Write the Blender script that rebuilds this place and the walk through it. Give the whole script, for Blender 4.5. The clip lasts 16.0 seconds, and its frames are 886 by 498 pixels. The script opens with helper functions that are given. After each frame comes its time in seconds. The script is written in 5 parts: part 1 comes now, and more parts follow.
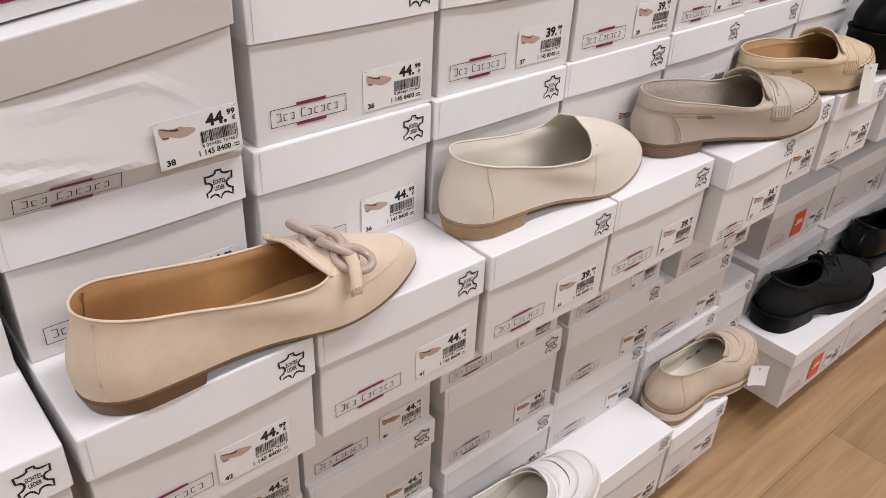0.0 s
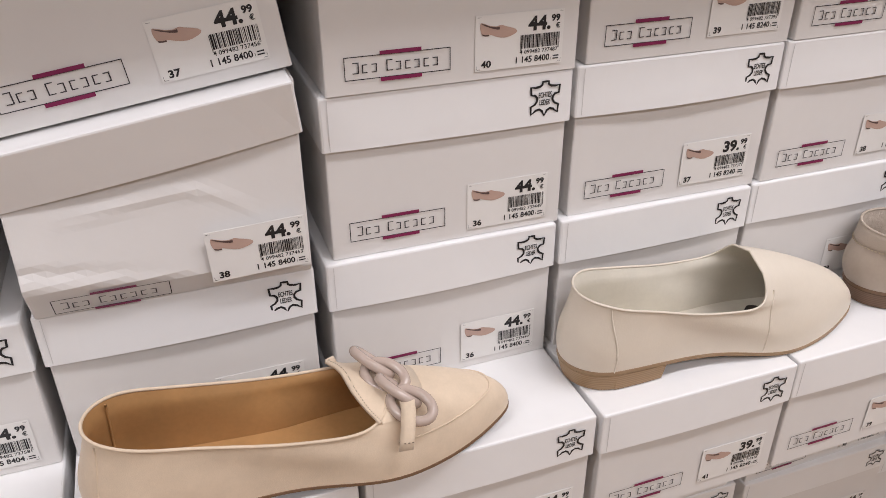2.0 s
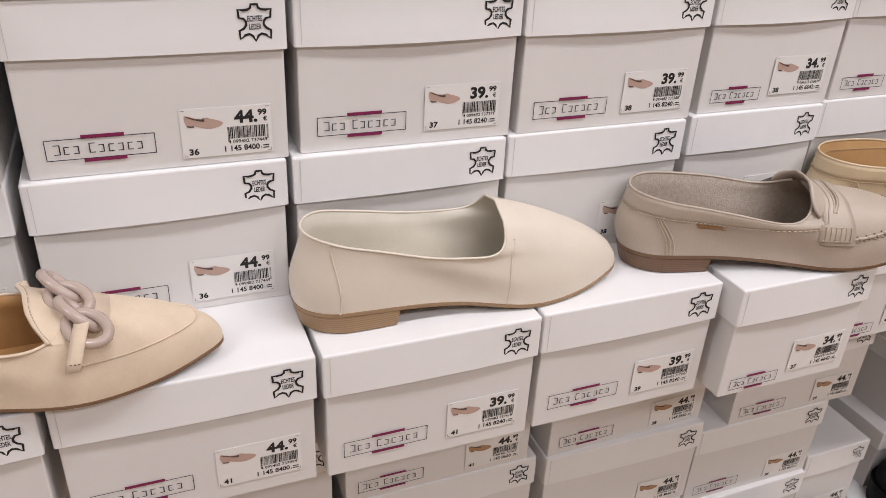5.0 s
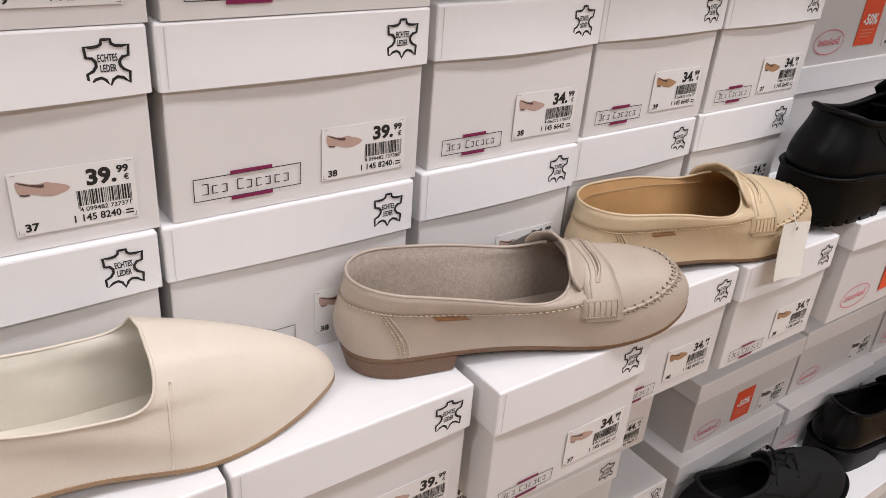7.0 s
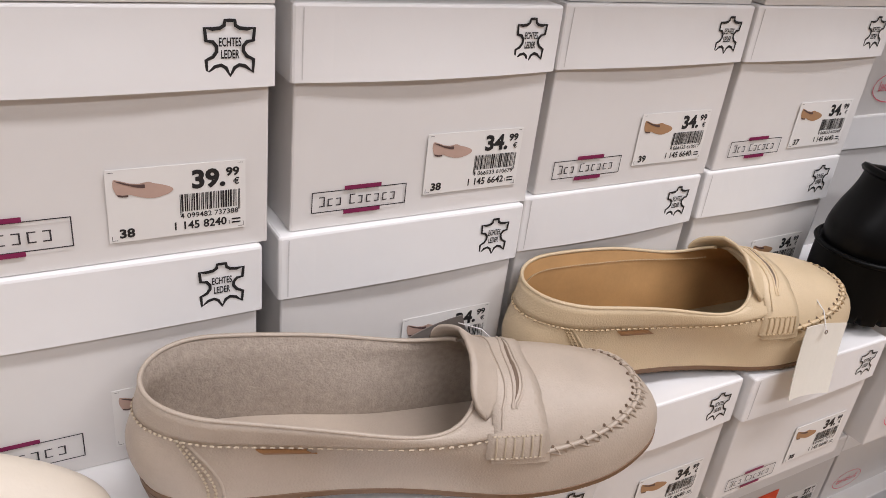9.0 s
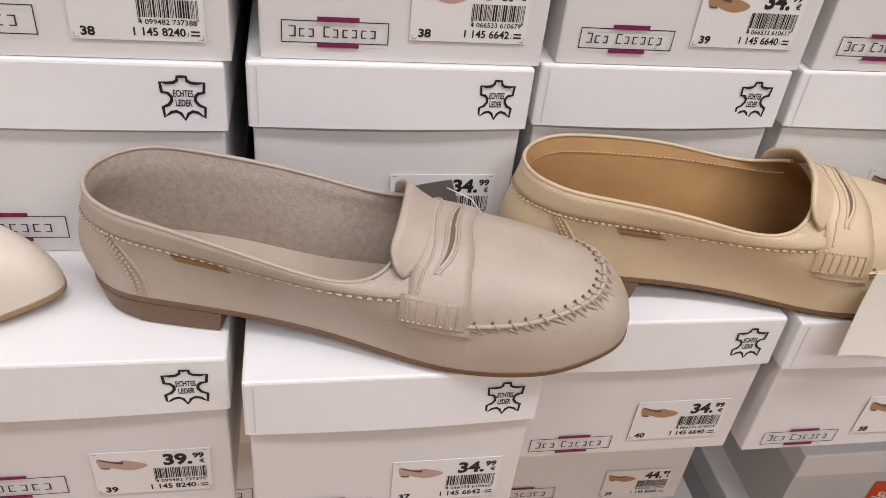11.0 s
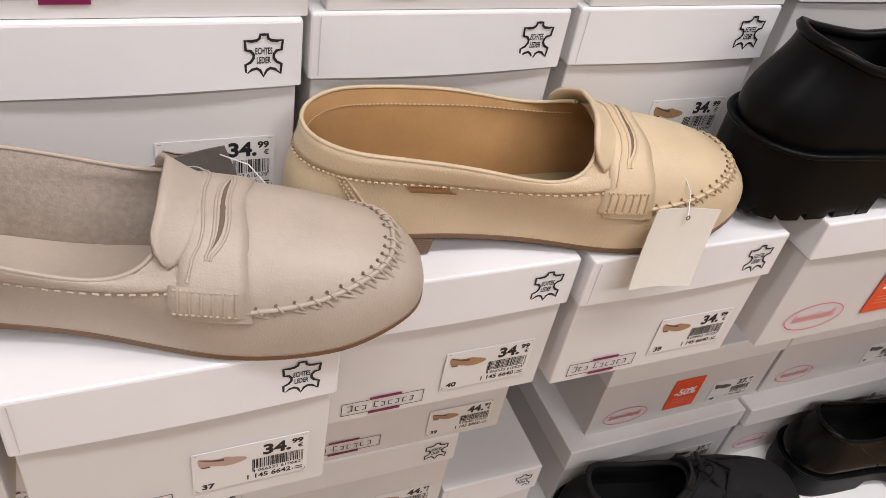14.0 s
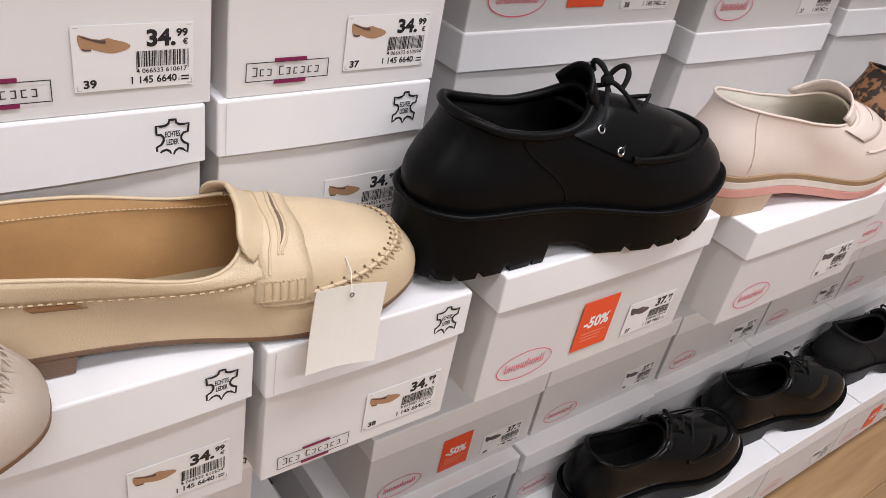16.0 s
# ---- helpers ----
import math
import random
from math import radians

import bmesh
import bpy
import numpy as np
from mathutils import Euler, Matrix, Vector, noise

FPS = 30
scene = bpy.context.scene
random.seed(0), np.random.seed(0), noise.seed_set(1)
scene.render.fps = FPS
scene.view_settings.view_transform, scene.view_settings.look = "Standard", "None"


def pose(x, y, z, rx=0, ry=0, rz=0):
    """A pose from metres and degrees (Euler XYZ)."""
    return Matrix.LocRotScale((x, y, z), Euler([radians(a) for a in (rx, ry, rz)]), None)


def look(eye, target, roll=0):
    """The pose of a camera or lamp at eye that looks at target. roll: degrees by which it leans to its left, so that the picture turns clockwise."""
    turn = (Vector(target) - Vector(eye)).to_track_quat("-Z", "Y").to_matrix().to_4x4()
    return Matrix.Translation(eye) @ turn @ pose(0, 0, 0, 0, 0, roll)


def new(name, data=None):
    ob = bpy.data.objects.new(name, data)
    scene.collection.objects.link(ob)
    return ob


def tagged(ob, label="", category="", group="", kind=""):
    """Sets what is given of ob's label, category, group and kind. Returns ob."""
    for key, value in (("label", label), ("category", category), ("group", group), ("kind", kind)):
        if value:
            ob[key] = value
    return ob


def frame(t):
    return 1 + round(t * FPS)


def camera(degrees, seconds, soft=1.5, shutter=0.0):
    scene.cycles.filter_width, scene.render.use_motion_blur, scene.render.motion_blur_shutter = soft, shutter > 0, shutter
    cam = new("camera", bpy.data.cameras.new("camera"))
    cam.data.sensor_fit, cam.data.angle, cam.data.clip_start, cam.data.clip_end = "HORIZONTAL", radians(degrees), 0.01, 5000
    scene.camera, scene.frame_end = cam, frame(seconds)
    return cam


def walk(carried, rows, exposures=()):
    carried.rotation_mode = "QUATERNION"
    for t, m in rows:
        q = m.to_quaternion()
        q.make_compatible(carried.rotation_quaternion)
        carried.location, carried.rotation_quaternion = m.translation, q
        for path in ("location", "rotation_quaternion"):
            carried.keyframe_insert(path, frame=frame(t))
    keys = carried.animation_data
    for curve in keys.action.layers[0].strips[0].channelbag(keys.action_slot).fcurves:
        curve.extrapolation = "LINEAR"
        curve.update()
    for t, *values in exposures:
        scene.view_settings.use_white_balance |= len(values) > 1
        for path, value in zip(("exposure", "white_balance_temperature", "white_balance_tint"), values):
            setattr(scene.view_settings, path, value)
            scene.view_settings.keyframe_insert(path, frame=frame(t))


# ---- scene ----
cam = camera(58.7, 16.0, 0.4)
PATH = [
    (0, (-0.214, -0.495, 1.094), (0.913, 0.772, 0.034), 2.9),
    (0.5, (-0.146, -0.463, 1.091), (0.968, 0.809, 0.023), 2.1),
    (1, (-0.086, -0.462, 1.099), (0.917, 0.868, -0.007), 2.4),
    (1.5, (-0.031, -0.46, 1.116), (0.808, 1.009, 0.049), 1.8),
    (2, (-0.05, -0.454, 1.11), (0.544, 1.178, 0.117), -0.3),
    (2.5, (-0.052, -0.463, 1.089), (0.433, 1.17, 0.041), -1.5),
    (3, (-0.033, -0.477, 1.066), (0.39, 1.106, -0.079), -3.2),
    (3.5, (-0.021, -0.494, 1.046), (0.475, 1.079, -0.085), -0.9),
    (4, (0.006, -0.508, 1.045), (0.553, 1.084, -0.035), 2.6),
    (4.5, (0.058, -0.524, 1.047), (0.612, 1.101, 0.02), 2.3),
    (5, (0.109, -0.531, 1.056), (0.786, 1.093, 0.104), 3.0),
    (5.2, (0.124, -0.529, 1.06), (0.842, 1.067, 0.092), 2.6),
    (7.3, (0.292, -0.388, 1.047), (1.417, 0.99, 0.133), 5.7),
    (7.5, (0.305, -0.374, 1.05), (1.46, 0.984, 0.142), 6.2),
    (8, (0.348, -0.339, 1.049), (1.538, 1.022, 0.193), 6.3),
    (8.2, (0.363, -0.329, 1.042), (1.561, 1.022, 0.182), 6.4),
    (10.3, (0.577, -0.358, 1.012), (0.913, 1.304, -0.049), 6.4),
    (10.5, (0.585, -0.365, 1.008), (0.916, 1.263, -0.106), 6.4),
    (11, (0.593, -0.375, 1.005), (0.947, 1.201, -0.174), 6.9),
    (11.5, (0.596, -0.373, 1.009), (0.963, 1.17, -0.209), 6.4),
    (12, (0.594, -0.371, 1.003), (0.966, 1.087, -0.315), 7.0),
    (12.5, (0.582, -0.368, 0.997), (0.984, 1.069, -0.334), 8.8),
    (13, (0.587, -0.364, 1.0), (1.023, 1.074, -0.321), 8.9),
    (13.5, (0.61, -0.353, 1.008), (1.197, 1.02, -0.323), 10.6),
    (14, (0.625, -0.348, 1.012), (1.362, 0.997, -0.272), 11.9),
    (14.5, (0.645, -0.355, 1.014), (1.493, 0.949, -0.243), 12.5),
    (15, (0.674, -0.364, 1.021), (1.621, 0.907, -0.199), 12.8),
    (15.5, (0.707, -0.381, 1.023), (1.762, 0.846, -0.153), 13.0),
    (16, (0.715, -0.383, 1.034), (1.842, 0.868, -0.046), 11.8),
]
walk(cam, [(t, look(eye, target, roll)) for t, eye, target, roll in PATH],
     [(0, -0.12, 6390, 10), (2.5, -0.20, 6480, 10), (4, -0.18, 6500, 10), (5, -0.16, 6480, 10), (7.5, -0.11, 6450, 10), (11, -0.20, 6500, 10), (13, -0.12, 6570, 10), (15, -0.08, 6560, 10), (16, 0.02, 6300, 10)])

# ---- world and light: a closed shop lit by ceiling panels ----
world = bpy.data.worlds.new("shop_world")
world.use_nodes = True
world.node_tree.nodes["Background"].inputs[0].default_value = (0.9, 0.95, 1.0, 1)
world.node_tree.nodes["Background"].inputs[1].default_value = 0.03
scene.world = world
scene.view_settings.exposure = 0.0
CEILING = 2.9
LAMP_WATTS = 27.5
LAMP_COLOR = (0.978, 0.955, 1.0)
LAMPS = [(-1.5, -0.76), (0.9, -0.76), (2.5, -0.76), (0.1, -2.3), (1.9, -2.3)]


# ---- materials ----
def material(name, color, rough=0.6, metal=0.0, spread=0.06, scale=40, bump=0.1, bump_scale=400, spec=0.5,
             kind="noise", sheen=0.0, coat=0.0, second=None, fine=0.0006):
    """A surface with two scales of colour variation and fine relief."""
    m = bpy.data.materials.new(name)
    m.use_nodes = True
    nt = m.node_tree
    b = nt.nodes["Principled BSDF"]
    b.inputs["Roughness"].default_value = rough
    b.inputs["Metallic"].default_value = metal
    b.inputs["Specular IOR Level"].default_value = spec
    b.inputs["Sheen Weight"].default_value = sheen
    b.inputs["Coat Weight"].default_value = coat
    co = nt.nodes.new("ShaderNodeTexCoord")
    n1 = nt.nodes.new("ShaderNodeTexNoise")
    n1.inputs["Scale"].default_value = scale
    n1.inputs["Detail"].default_value = 5
    nt.links.new(co.outputs["Object"], n1.inputs["Vector"])
    n2 = nt.nodes.new("ShaderNodeTexNoise")
    n2.inputs["Scale"].default_value = scale * 9
    n2.inputs["Detail"].default_value = 3
    nt.links.new(co.outputs["Object"], n2.inputs["Vector"])
    add = nt.nodes.new("ShaderNodeMath")
    add.operation = "MULTIPLY_ADD"
    add.inputs[1].default_value = 0.35
    nt.links.new(n2.outputs["Fac"], add.inputs[0])
    nt.links.new(n1.outputs["Fac"], add.inputs[2])
    ramp = nt.nodes.new("ShaderNodeValToRGB")
    lo = second or tuple(c * (1 - spread) for c in color)
    hi = tuple(min(1, c * (1 + spread)) for c in color)
    ramp.color_ramp.elements[0].position, ramp.color_ramp.elements[1].position = 0.42, 0.95
    ramp.color_ramp.elements[0].color = (*lo, 1)
    ramp.color_ramp.elements[1].color = (*hi, 1)
    nt.links.new(add.outputs[0], ramp.inputs[0])
    nt.links.new(ramp.outputs[0], b.inputs["Base Color"])
    if bump:
        if kind == "leather":
            tex = nt.nodes.new("ShaderNodeTexVoronoi")
            tex.feature = "DISTANCE_TO_EDGE"
            tex.inputs["Scale"].default_value = bump_scale
            out = tex.outputs["Distance"]
        else:
            tex = nt.nodes.new("ShaderNodeTexNoise")
            tex.inputs["Scale"].default_value = bump_scale
            tex.inputs["Detail"].default_value = 6
            out = tex.outputs["Fac"]
        nt.links.new(co.outputs["Object"], tex.inputs["Vector"])
        bp = nt.nodes.new("ShaderNodeBump")
        bp.inputs["Strength"].default_value = bump
        bp.inputs["Distance"].default_value = fine
        nt.links.new(out, bp.inputs["Height"])
        nt.links.new(bp.outputs[0], b.inputs["Normal"])
    return m


def layered(name, c1, c2, bands, rough=0.5):
    """Stacked leather: fine horizontal layers."""
    m = material(name, c1, rough, bump=0.0)
    nt = m.node_tree
    b = nt.nodes["Principled BSDF"]
    co = nt.nodes.new("ShaderNodeTexCoord")
    wv = nt.nodes.new("ShaderNodeTexWave")
    wv.bands_direction = "Z"
    wv.inputs["Scale"].default_value = bands
    wv.inputs["Distortion"].default_value = 0.6
    wv.inputs["Detail Scale"].default_value = 30
    nt.links.new(co.outputs["Object"], wv.inputs["Vector"])
    r = nt.nodes.new("ShaderNodeValToRGB")
    r.color_ramp.elements[0].color, r.color_ramp.elements[1].color = (*c1, 1), (*c2, 1)
    nt.links.new(wv.outputs["Fac"], r.inputs[0])
    nt.links.new(r.outputs[0], b.inputs["Base Color"])
    return m


def spotted(name, c1, c2, scale):
    m = material(name, c1, 0.55, bump=0.05)
    nt = m.node_tree
    b = nt.nodes["Principled BSDF"]
    co = nt.nodes.new("ShaderNodeTexCoord")
    v = nt.nodes.new("ShaderNodeTexNoise")
    v.inputs["Scale"].default_value = scale
    v.inputs["Detail"].default_value = 1.5
    nt.links.new(co.outputs["Object"], v.inputs["Vector"])
    r = nt.nodes.new("ShaderNodeValToRGB")
    r.color_ramp.elements[0].position, r.color_ramp.elements[1].position = 0.47, 0.53
    r.color_ramp.elements[0].color, r.color_ramp.elements[1].color = (*c2, 1), (*c1, 1)
    nt.links.new(v.outputs["Fac"], r.inputs[0])
    nt.links.new(r.outputs[0], b.inputs["Base Color"])
    return m


def wood_floor():
    m = bpy.data.materials.new("oak_vinyl")
    m.use_nodes = True
    nt = m.node_tree
    b = nt.nodes["Principled BSDF"]
    b.inputs["Roughness"].default_value = 0.42
    co = nt.nodes.new("ShaderNodeTexCoord")
    info = nt.nodes.new("ShaderNodeObjectInfo")
    shift = nt.nodes.new("ShaderNodeVectorMath")
    shift.operation = "ADD"
    comb = nt.nodes.new("ShaderNodeCombineXYZ")
    mul = nt.nodes.new("ShaderNodeMath")
    mul.operation = "MULTIPLY"
    mul.inputs[1].default_value = 37
    nt.links.new(info.outputs["Random"], mul.inputs[0])
    for k in range(3):
        nt.links.new(mul.outputs[0], comb.inputs[k])
    mp = nt.nodes.new("ShaderNodeMapping")
    mp.inputs["Scale"].default_value = (1.6, 26, 1)
    nt.links.new(co.outputs["Object"], shift.inputs[0])
    nt.links.new(comb.outputs[0], shift.inputs[1])
    nt.links.new(shift.outputs[0], mp.inputs["Vector"])
    n = nt.nodes.new("ShaderNodeTexNoise")
    n.inputs["Scale"].default_value = 2.2
    n.inputs["Detail"].default_value = 8
    n.inputs["Distortion"].default_value = 0.7
    nt.links.new(mp.outputs[0], n.inputs["Vector"])
    r = nt.nodes.new("ShaderNodeValToRGB")
    r.color_ramp.elements[0].position, r.color_ramp.elements[1].position = 0.3, 0.72
    r.color_ramp.elements[0].color = (0.30, 0.180, 0.086, 1)
    r.color_ramp.elements[1].color = (0.43, 0.275, 0.138, 1)
    nt.links.new(n.outputs["Fac"], r.inputs[0])
    hsv = nt.nodes.new("ShaderNodeHueSaturation")
    val = nt.nodes.new("ShaderNodeMapRange")
    val.inputs["To Min"].default_value, val.inputs["To Max"].default_value = 0.86, 1.12
    nt.links.new(info.outputs["Random"], val.inputs["Value"])
    nt.links.new(val.outputs[0], hsv.inputs["Value"])
    nt.links.new(r.outputs[0], hsv.inputs["Color"])
    nt.links.new(hsv.outputs[0], b.inputs["Base Color"])
    bp = nt.nodes.new("ShaderNodeBump")
    bp.inputs["Strength"].default_value = 0.15
    bp.inputs["Distance"].default_value = 0.001
    nt.links.new(n.outputs["Fac"], bp.inputs["Height"])
    nt.links.new(bp.outputs[0], b.inputs["Normal"])
    return m


M = {
    # one white for lid and tray; light from above is painted into the lid's
    "lid": material("coated_white_card_lit", (0.83, 0.82, 0.815), 0.36, spread=0.02, scale=9, bump=0.12, bump_scale=60, fine=0.0008),
    "card": material("white_card_shaded", (0.74, 0.715, 0.695), 0.5, spread=0.025, scale=9, bump=0.12, bump_scale=60, fine=0.0008),
    "grey_card": material("pale_grey_card", (0.67, 0.648, 0.630), 0.55, spread=0.025, scale=9, bump=0.12, bump_scale=60, fine=0.0008),
    "fold": material("folded_card_edge", (0.66, 0.645, 0.635), 0.6, bump=0),
    "ink": material("black_print", (0.012, 0.012, 0.014), 0.5, bump=0),
    "logo_ink": material("dark_grey_print", (0.035, 0.03, 0.035), 0.5, bump=0),
    "magenta": material("magenta_print", (0.21, 0.012, 0.075), 0.45, bump=0),
    "pink_ink": material("pink_print", (0.72, 0.10, 0.16), 0.5, bump=0),
    "orange": material("orange_red_sticker", (0.80, 0.085, 0.022), 0.45, spread=0.03, bump=0),
    "white_ink": material("white_print", (0.85, 0.84, 0.82), 0.5, bump=0),
    "faint_ink": material("pale_orange_print", (0.80, 0.28, 0.17), 0.5, bump=0),
    "sticker": material("label_paper", (0.79, 0.77, 0.745), 0.42, spread=0.015, bump=0),
    "tag": material("swing_tag_card", (0.74, 0.70, 0.62), 0.6, spread=0.03, bump=0.05),
    "grey_paper": material("grey_paper", (0.17, 0.15, 0.135), 0.55, spread=0.08, bump=0.05),
    "nylon": material("clear_nylon", (0.72, 0.70, 0.68), 0.25, bump=0),
    "shelf": material("white_laminate", (0.72, 0.72, 0.71), 0.4, spread=0.02, scale=6, bump=0.03),
    "back": material("dark_grey_panel", (0.10, 0.10, 0.105), 0.6, spread=0.1, scale=5),
    "steel": material("painted_steel", (0.45, 0.45, 0.46), 0.35, metal=0.6, bump=0.02),
    "wall": material("matt_wall_paint", (0.44, 0.43, 0.42), 0.8, spread=0.03, scale=3, bump=0.05, bump_scale=120),
    "ceiling": material("ceiling_paint", (0.80, 0.80, 0.79), 0.85, spread=0.02, scale=3, bump=0.05, bump_scale=120),
    "floor": wood_floor(),
    "joint": material("dark_joint", (0.20, 0.125, 0.062), 0.7, bump=0),
    # shoe leathers
    "suede": material("beige_suede", (0.69, 0.555, 0.415), 0.85, spread=0.07, scale=55, bump=0.25, bump_scale=1500, sheen=0.25, spec=0.2),
    "suede_lining": material("tan_lining", (0.42, 0.225, 0.085), 0.6, spread=0.14, scale=30, bump=0.08, bump_scale=700),
    "cream": material("cream_leather", (0.70, 0.622, 0.520), 0.42, spread=0.03, scale=30, bump=0.22, bump_scale=420, kind="leather", fine=0.0004),
    "cream_lining": material("cream_lining", (0.68, 0.63, 0.535), 0.6, spread=0.05, scale=40, bump=0.08),
    "cream_low": material("pale_beige_suede", (0.56, 0.455, 0.345), 0.8, spread=0.06, scale=50, bump=0.2, bump_scale=1200, sheen=0.2, spec=0.2),
    "taupe": material("taupe_leather", (0.455, 0.378, 0.308), 0.44, spread=0.07, scale=35, bump=0.38, bump_scale=560, kind="leather", fine=0.0006),
    "taupe_lining": material("grey_suede_lining", (0.40, 0.335, 0.278), 0.9, spread=0.15, scale=330, bump=1.0, bump_scale=800, spec=0.1),
    "tan": material("sand_leather", (0.605, 0.472, 0.305), 0.42, spread=0.06, scale=35, bump=0.45, bump_scale=560, kind="leather", fine=0.0006),
    "tan_lining": material("camel_lining", (0.44, 0.25, 0.10), 0.65, spread=0.10, scale=40, bump=0.15, bump_scale=900),
    "tan_sock": material("olive_beige_sock", (0.34, 0.26, 0.15), 0.7, spread=0.06, bump=0.05),
    "stitch": material("sand_thread", (0.50, 0.375, 0.225), 0.7, bump=0),
    "stitch_pale": material("pale_thread", (0.48, 0.395, 0.29), 0.7, bump=0),
    "stitch_taupe": material("taupe_thread", (0.44, 0.36, 0.285), 0.7, bump=0),
    "stitch_dark": material("brown_thread", (0.16, 0.11, 0.075), 0.7, bump=0),
    "tab": material("brown_leather_tab", (0.27, 0.135, 0.055), 0.5, bump=0.05),
    "heel": layered("stacked_brown_heel", (0.125, 0.066, 0.036), (0.185, 0.105, 0.06), 160),
    "heel_tan": layered("stacked_tan_heel", (0.27, 0.16, 0.075), (0.36, 0.23, 0.12), 160),
    "sole": material("brown_sole_edge", (0.16, 0.09, 0.048), 0.5, bump=0.05),
    "sole_tan": material("tan_sole_edge", (0.30, 0.19, 0.10), 0.5, bump=0.05),
    "dark_sole": material("dark_sole_edge", (0.20, 0.12, 0.07), 0.85, spec=0.15, bump=0.05),
    "resin": material("taupe_resin", (0.47, 0.37, 0.315), 0.18, spread=0.05, scale=60, bump=0, coat=0.5),
    "black": material("black_matt_leather", (0.0030, 0.0030, 0.0032), 0.40, spec=0.11, spread=0.2, scale=40, bump=0.15, bump_scale=500, kind="leather", fine=0.0003),
    "black_suede": material("black_nubuck", (0.008, 0.008, 0.0085), 0.8, spread=0.2, scale=40, bump=0.2, bump_scale=1200, spec=0.25),
    "patent": material("black_patent", (0.005, 0.005, 0.0048), 0.14, spread=0.1, bump=0.05, bump_scale=40, spec=0.13),
    "rubber": material("black_rubber", (0.0026, 0.0029, 0.0031), 0.42, spec=0.11, spread=0.15, bump=0.06),
    "black_lining": material("black_lining", (0.007, 0.007, 0.007), 0.9, spec=0.1, bump=0.1),
    "lace": material("black_lace", (0.008, 0.008, 0.008), 0.8, spec=0.2, bump=0.2, bump_scale=1500),
    "eyelet": material("steel_eyelet", (0.55, 0.55, 0.56), 0.25, metal=1.0, bump=0),
    "blush": material("blush_leather", (0.71, 0.60, 0.52), 0.45, spread=0.03, bump=0.12, bump_scale=450, kind="leather", fine=0.0004),
    "beige_sole": material("beige_rubber", (0.46, 0.33, 0.22), 0.6, bump=0.05),
    "pink_sole": material("pink_foam", (0.62, 0.30, 0.25), 0.6, bump=0.05),
    "white_sole": material("offwhite_foam", (0.70, 0.62, 0.54), 0.6, bump=0.05),
    "white_leather": material("white_leather", (0.76, 0.745, 0.72), 0.4, spread=0.02, bump=0.15, bump_scale=450, kind="leather", fine=0.0004),
    "leopard": spotted("leopard_print", (0.26, 0.12, 0.045), (0.025, 0.014, 0.008), 115),
    "pic_rose": material("printed_rose_shoe", (0.50, 0.345, 0.285), 0.5, bump=0),
    "pic_sand": material("printed_sand_shoe", (0.40, 0.23, 0.12), 0.5, bump=0),
    "pic_dark": material("printed_dark_shoe", (0.10, 0.085, 0.085), 0.5, bump=0),
    "sock_dark": material("dark_insole", (0.035, 0.026, 0.022), 0.6, bump=0),
    "pic_inside": material("printed_shoe_shade", (0.10, 0.06, 0.055), 0.5, bump=0),
}


# ---- building helpers ----
def mesh_object(name, bm, mat, parent=None, smooth=False, label=""):
    me = bpy.data.meshes.new(name)
    bm.normal_update()
    bm.to_mesh(me)
    bm.free()
    if smooth:
        me.shade_smooth()
    me.materials.append(mat)
    ob = new(name, me)
    ob.parent = parent
    if label:
        ob["label"] = label
    return ob


def part(name, bm, mat, parent, label="", smooth=False):
    return mesh_object(name, bm, mat, parent, smooth, label)


def shared(name, me, parent, loc=(0, 0, 0), label=""):
    ob = new(name, me)
    ob.parent = parent
    ob.location = loc
    if label:
        ob["label"] = label
    return ob


def thing(name, m, label, category, group="", kind=""):
    ob = new(name)
    ob.empty_display_size = 0.05
    ob.matrix_basis = m
    return tagged(ob, label, category, group, kind)


def block(bm, x0, x1, y0, y1, z0, z1, bevel=0.0, seg=1):
    g = bmesh.ops.create_cube(bm, size=1)
    vs = g["verts"]
    for v in vs:
        v.co = Vector(((x0 + x1) / 2 + v.co.x * (x1 - x0), (y0 + y1) / 2 + v.co.y * (y1 - y0), (z0 + z1) / 2 + v.co.z * (z1 - z0)))
    if bevel:
        es = list({e for v in vs for e in v.link_edges})
        bmesh.ops.bevel(bm, geom=es, offset=bevel, segments=seg, profile=0.5, affect="EDGES")
    return bm


def structure(name, bm, mat, label, category):
    ob = mesh_object(name, bm, mat)
    return tagged(ob, label, category, kind="structure")


def quad(bm, x0, x1, z0, z1, y=0.0):
    """An upright rectangle that faces the aisle."""
    bm.faces.new([bm.verts.new(c) for c in ((x0, y, z0), (x1, y, z0), (x1, y, z1), (x0, y, z1))])


LETTERS = {}


def letters(text, size, bold=0.0, squeeze=1.0):
    """Mesh of a line of text, in the plane x, y, starting at the origin."""
    key = (text, round(size, 5), bold, squeeze)
    if key not in LETTERS:
        cu = bpy.data.curves.new("letters", "FONT")
        cu.body, cu.size, cu.resolution_u, cu.offset = text, size, 3, bold
        ob = bpy.data.objects.new("letters", cu)
        me = bpy.data.meshes.new_from_object(ob)
        bpy.data.objects.remove(ob)
        pts = [(v.co.x * squeeze, v.co.y) for v in me.vertices]
        faces = [tuple(p.vertices) for p in me.polygons]
        width = max(p[0] for p in pts) if pts else 0
        LETTERS[key] = (pts, faces, width)
        bpy.data.meshes.remove(me)
    return LETTERS[key]


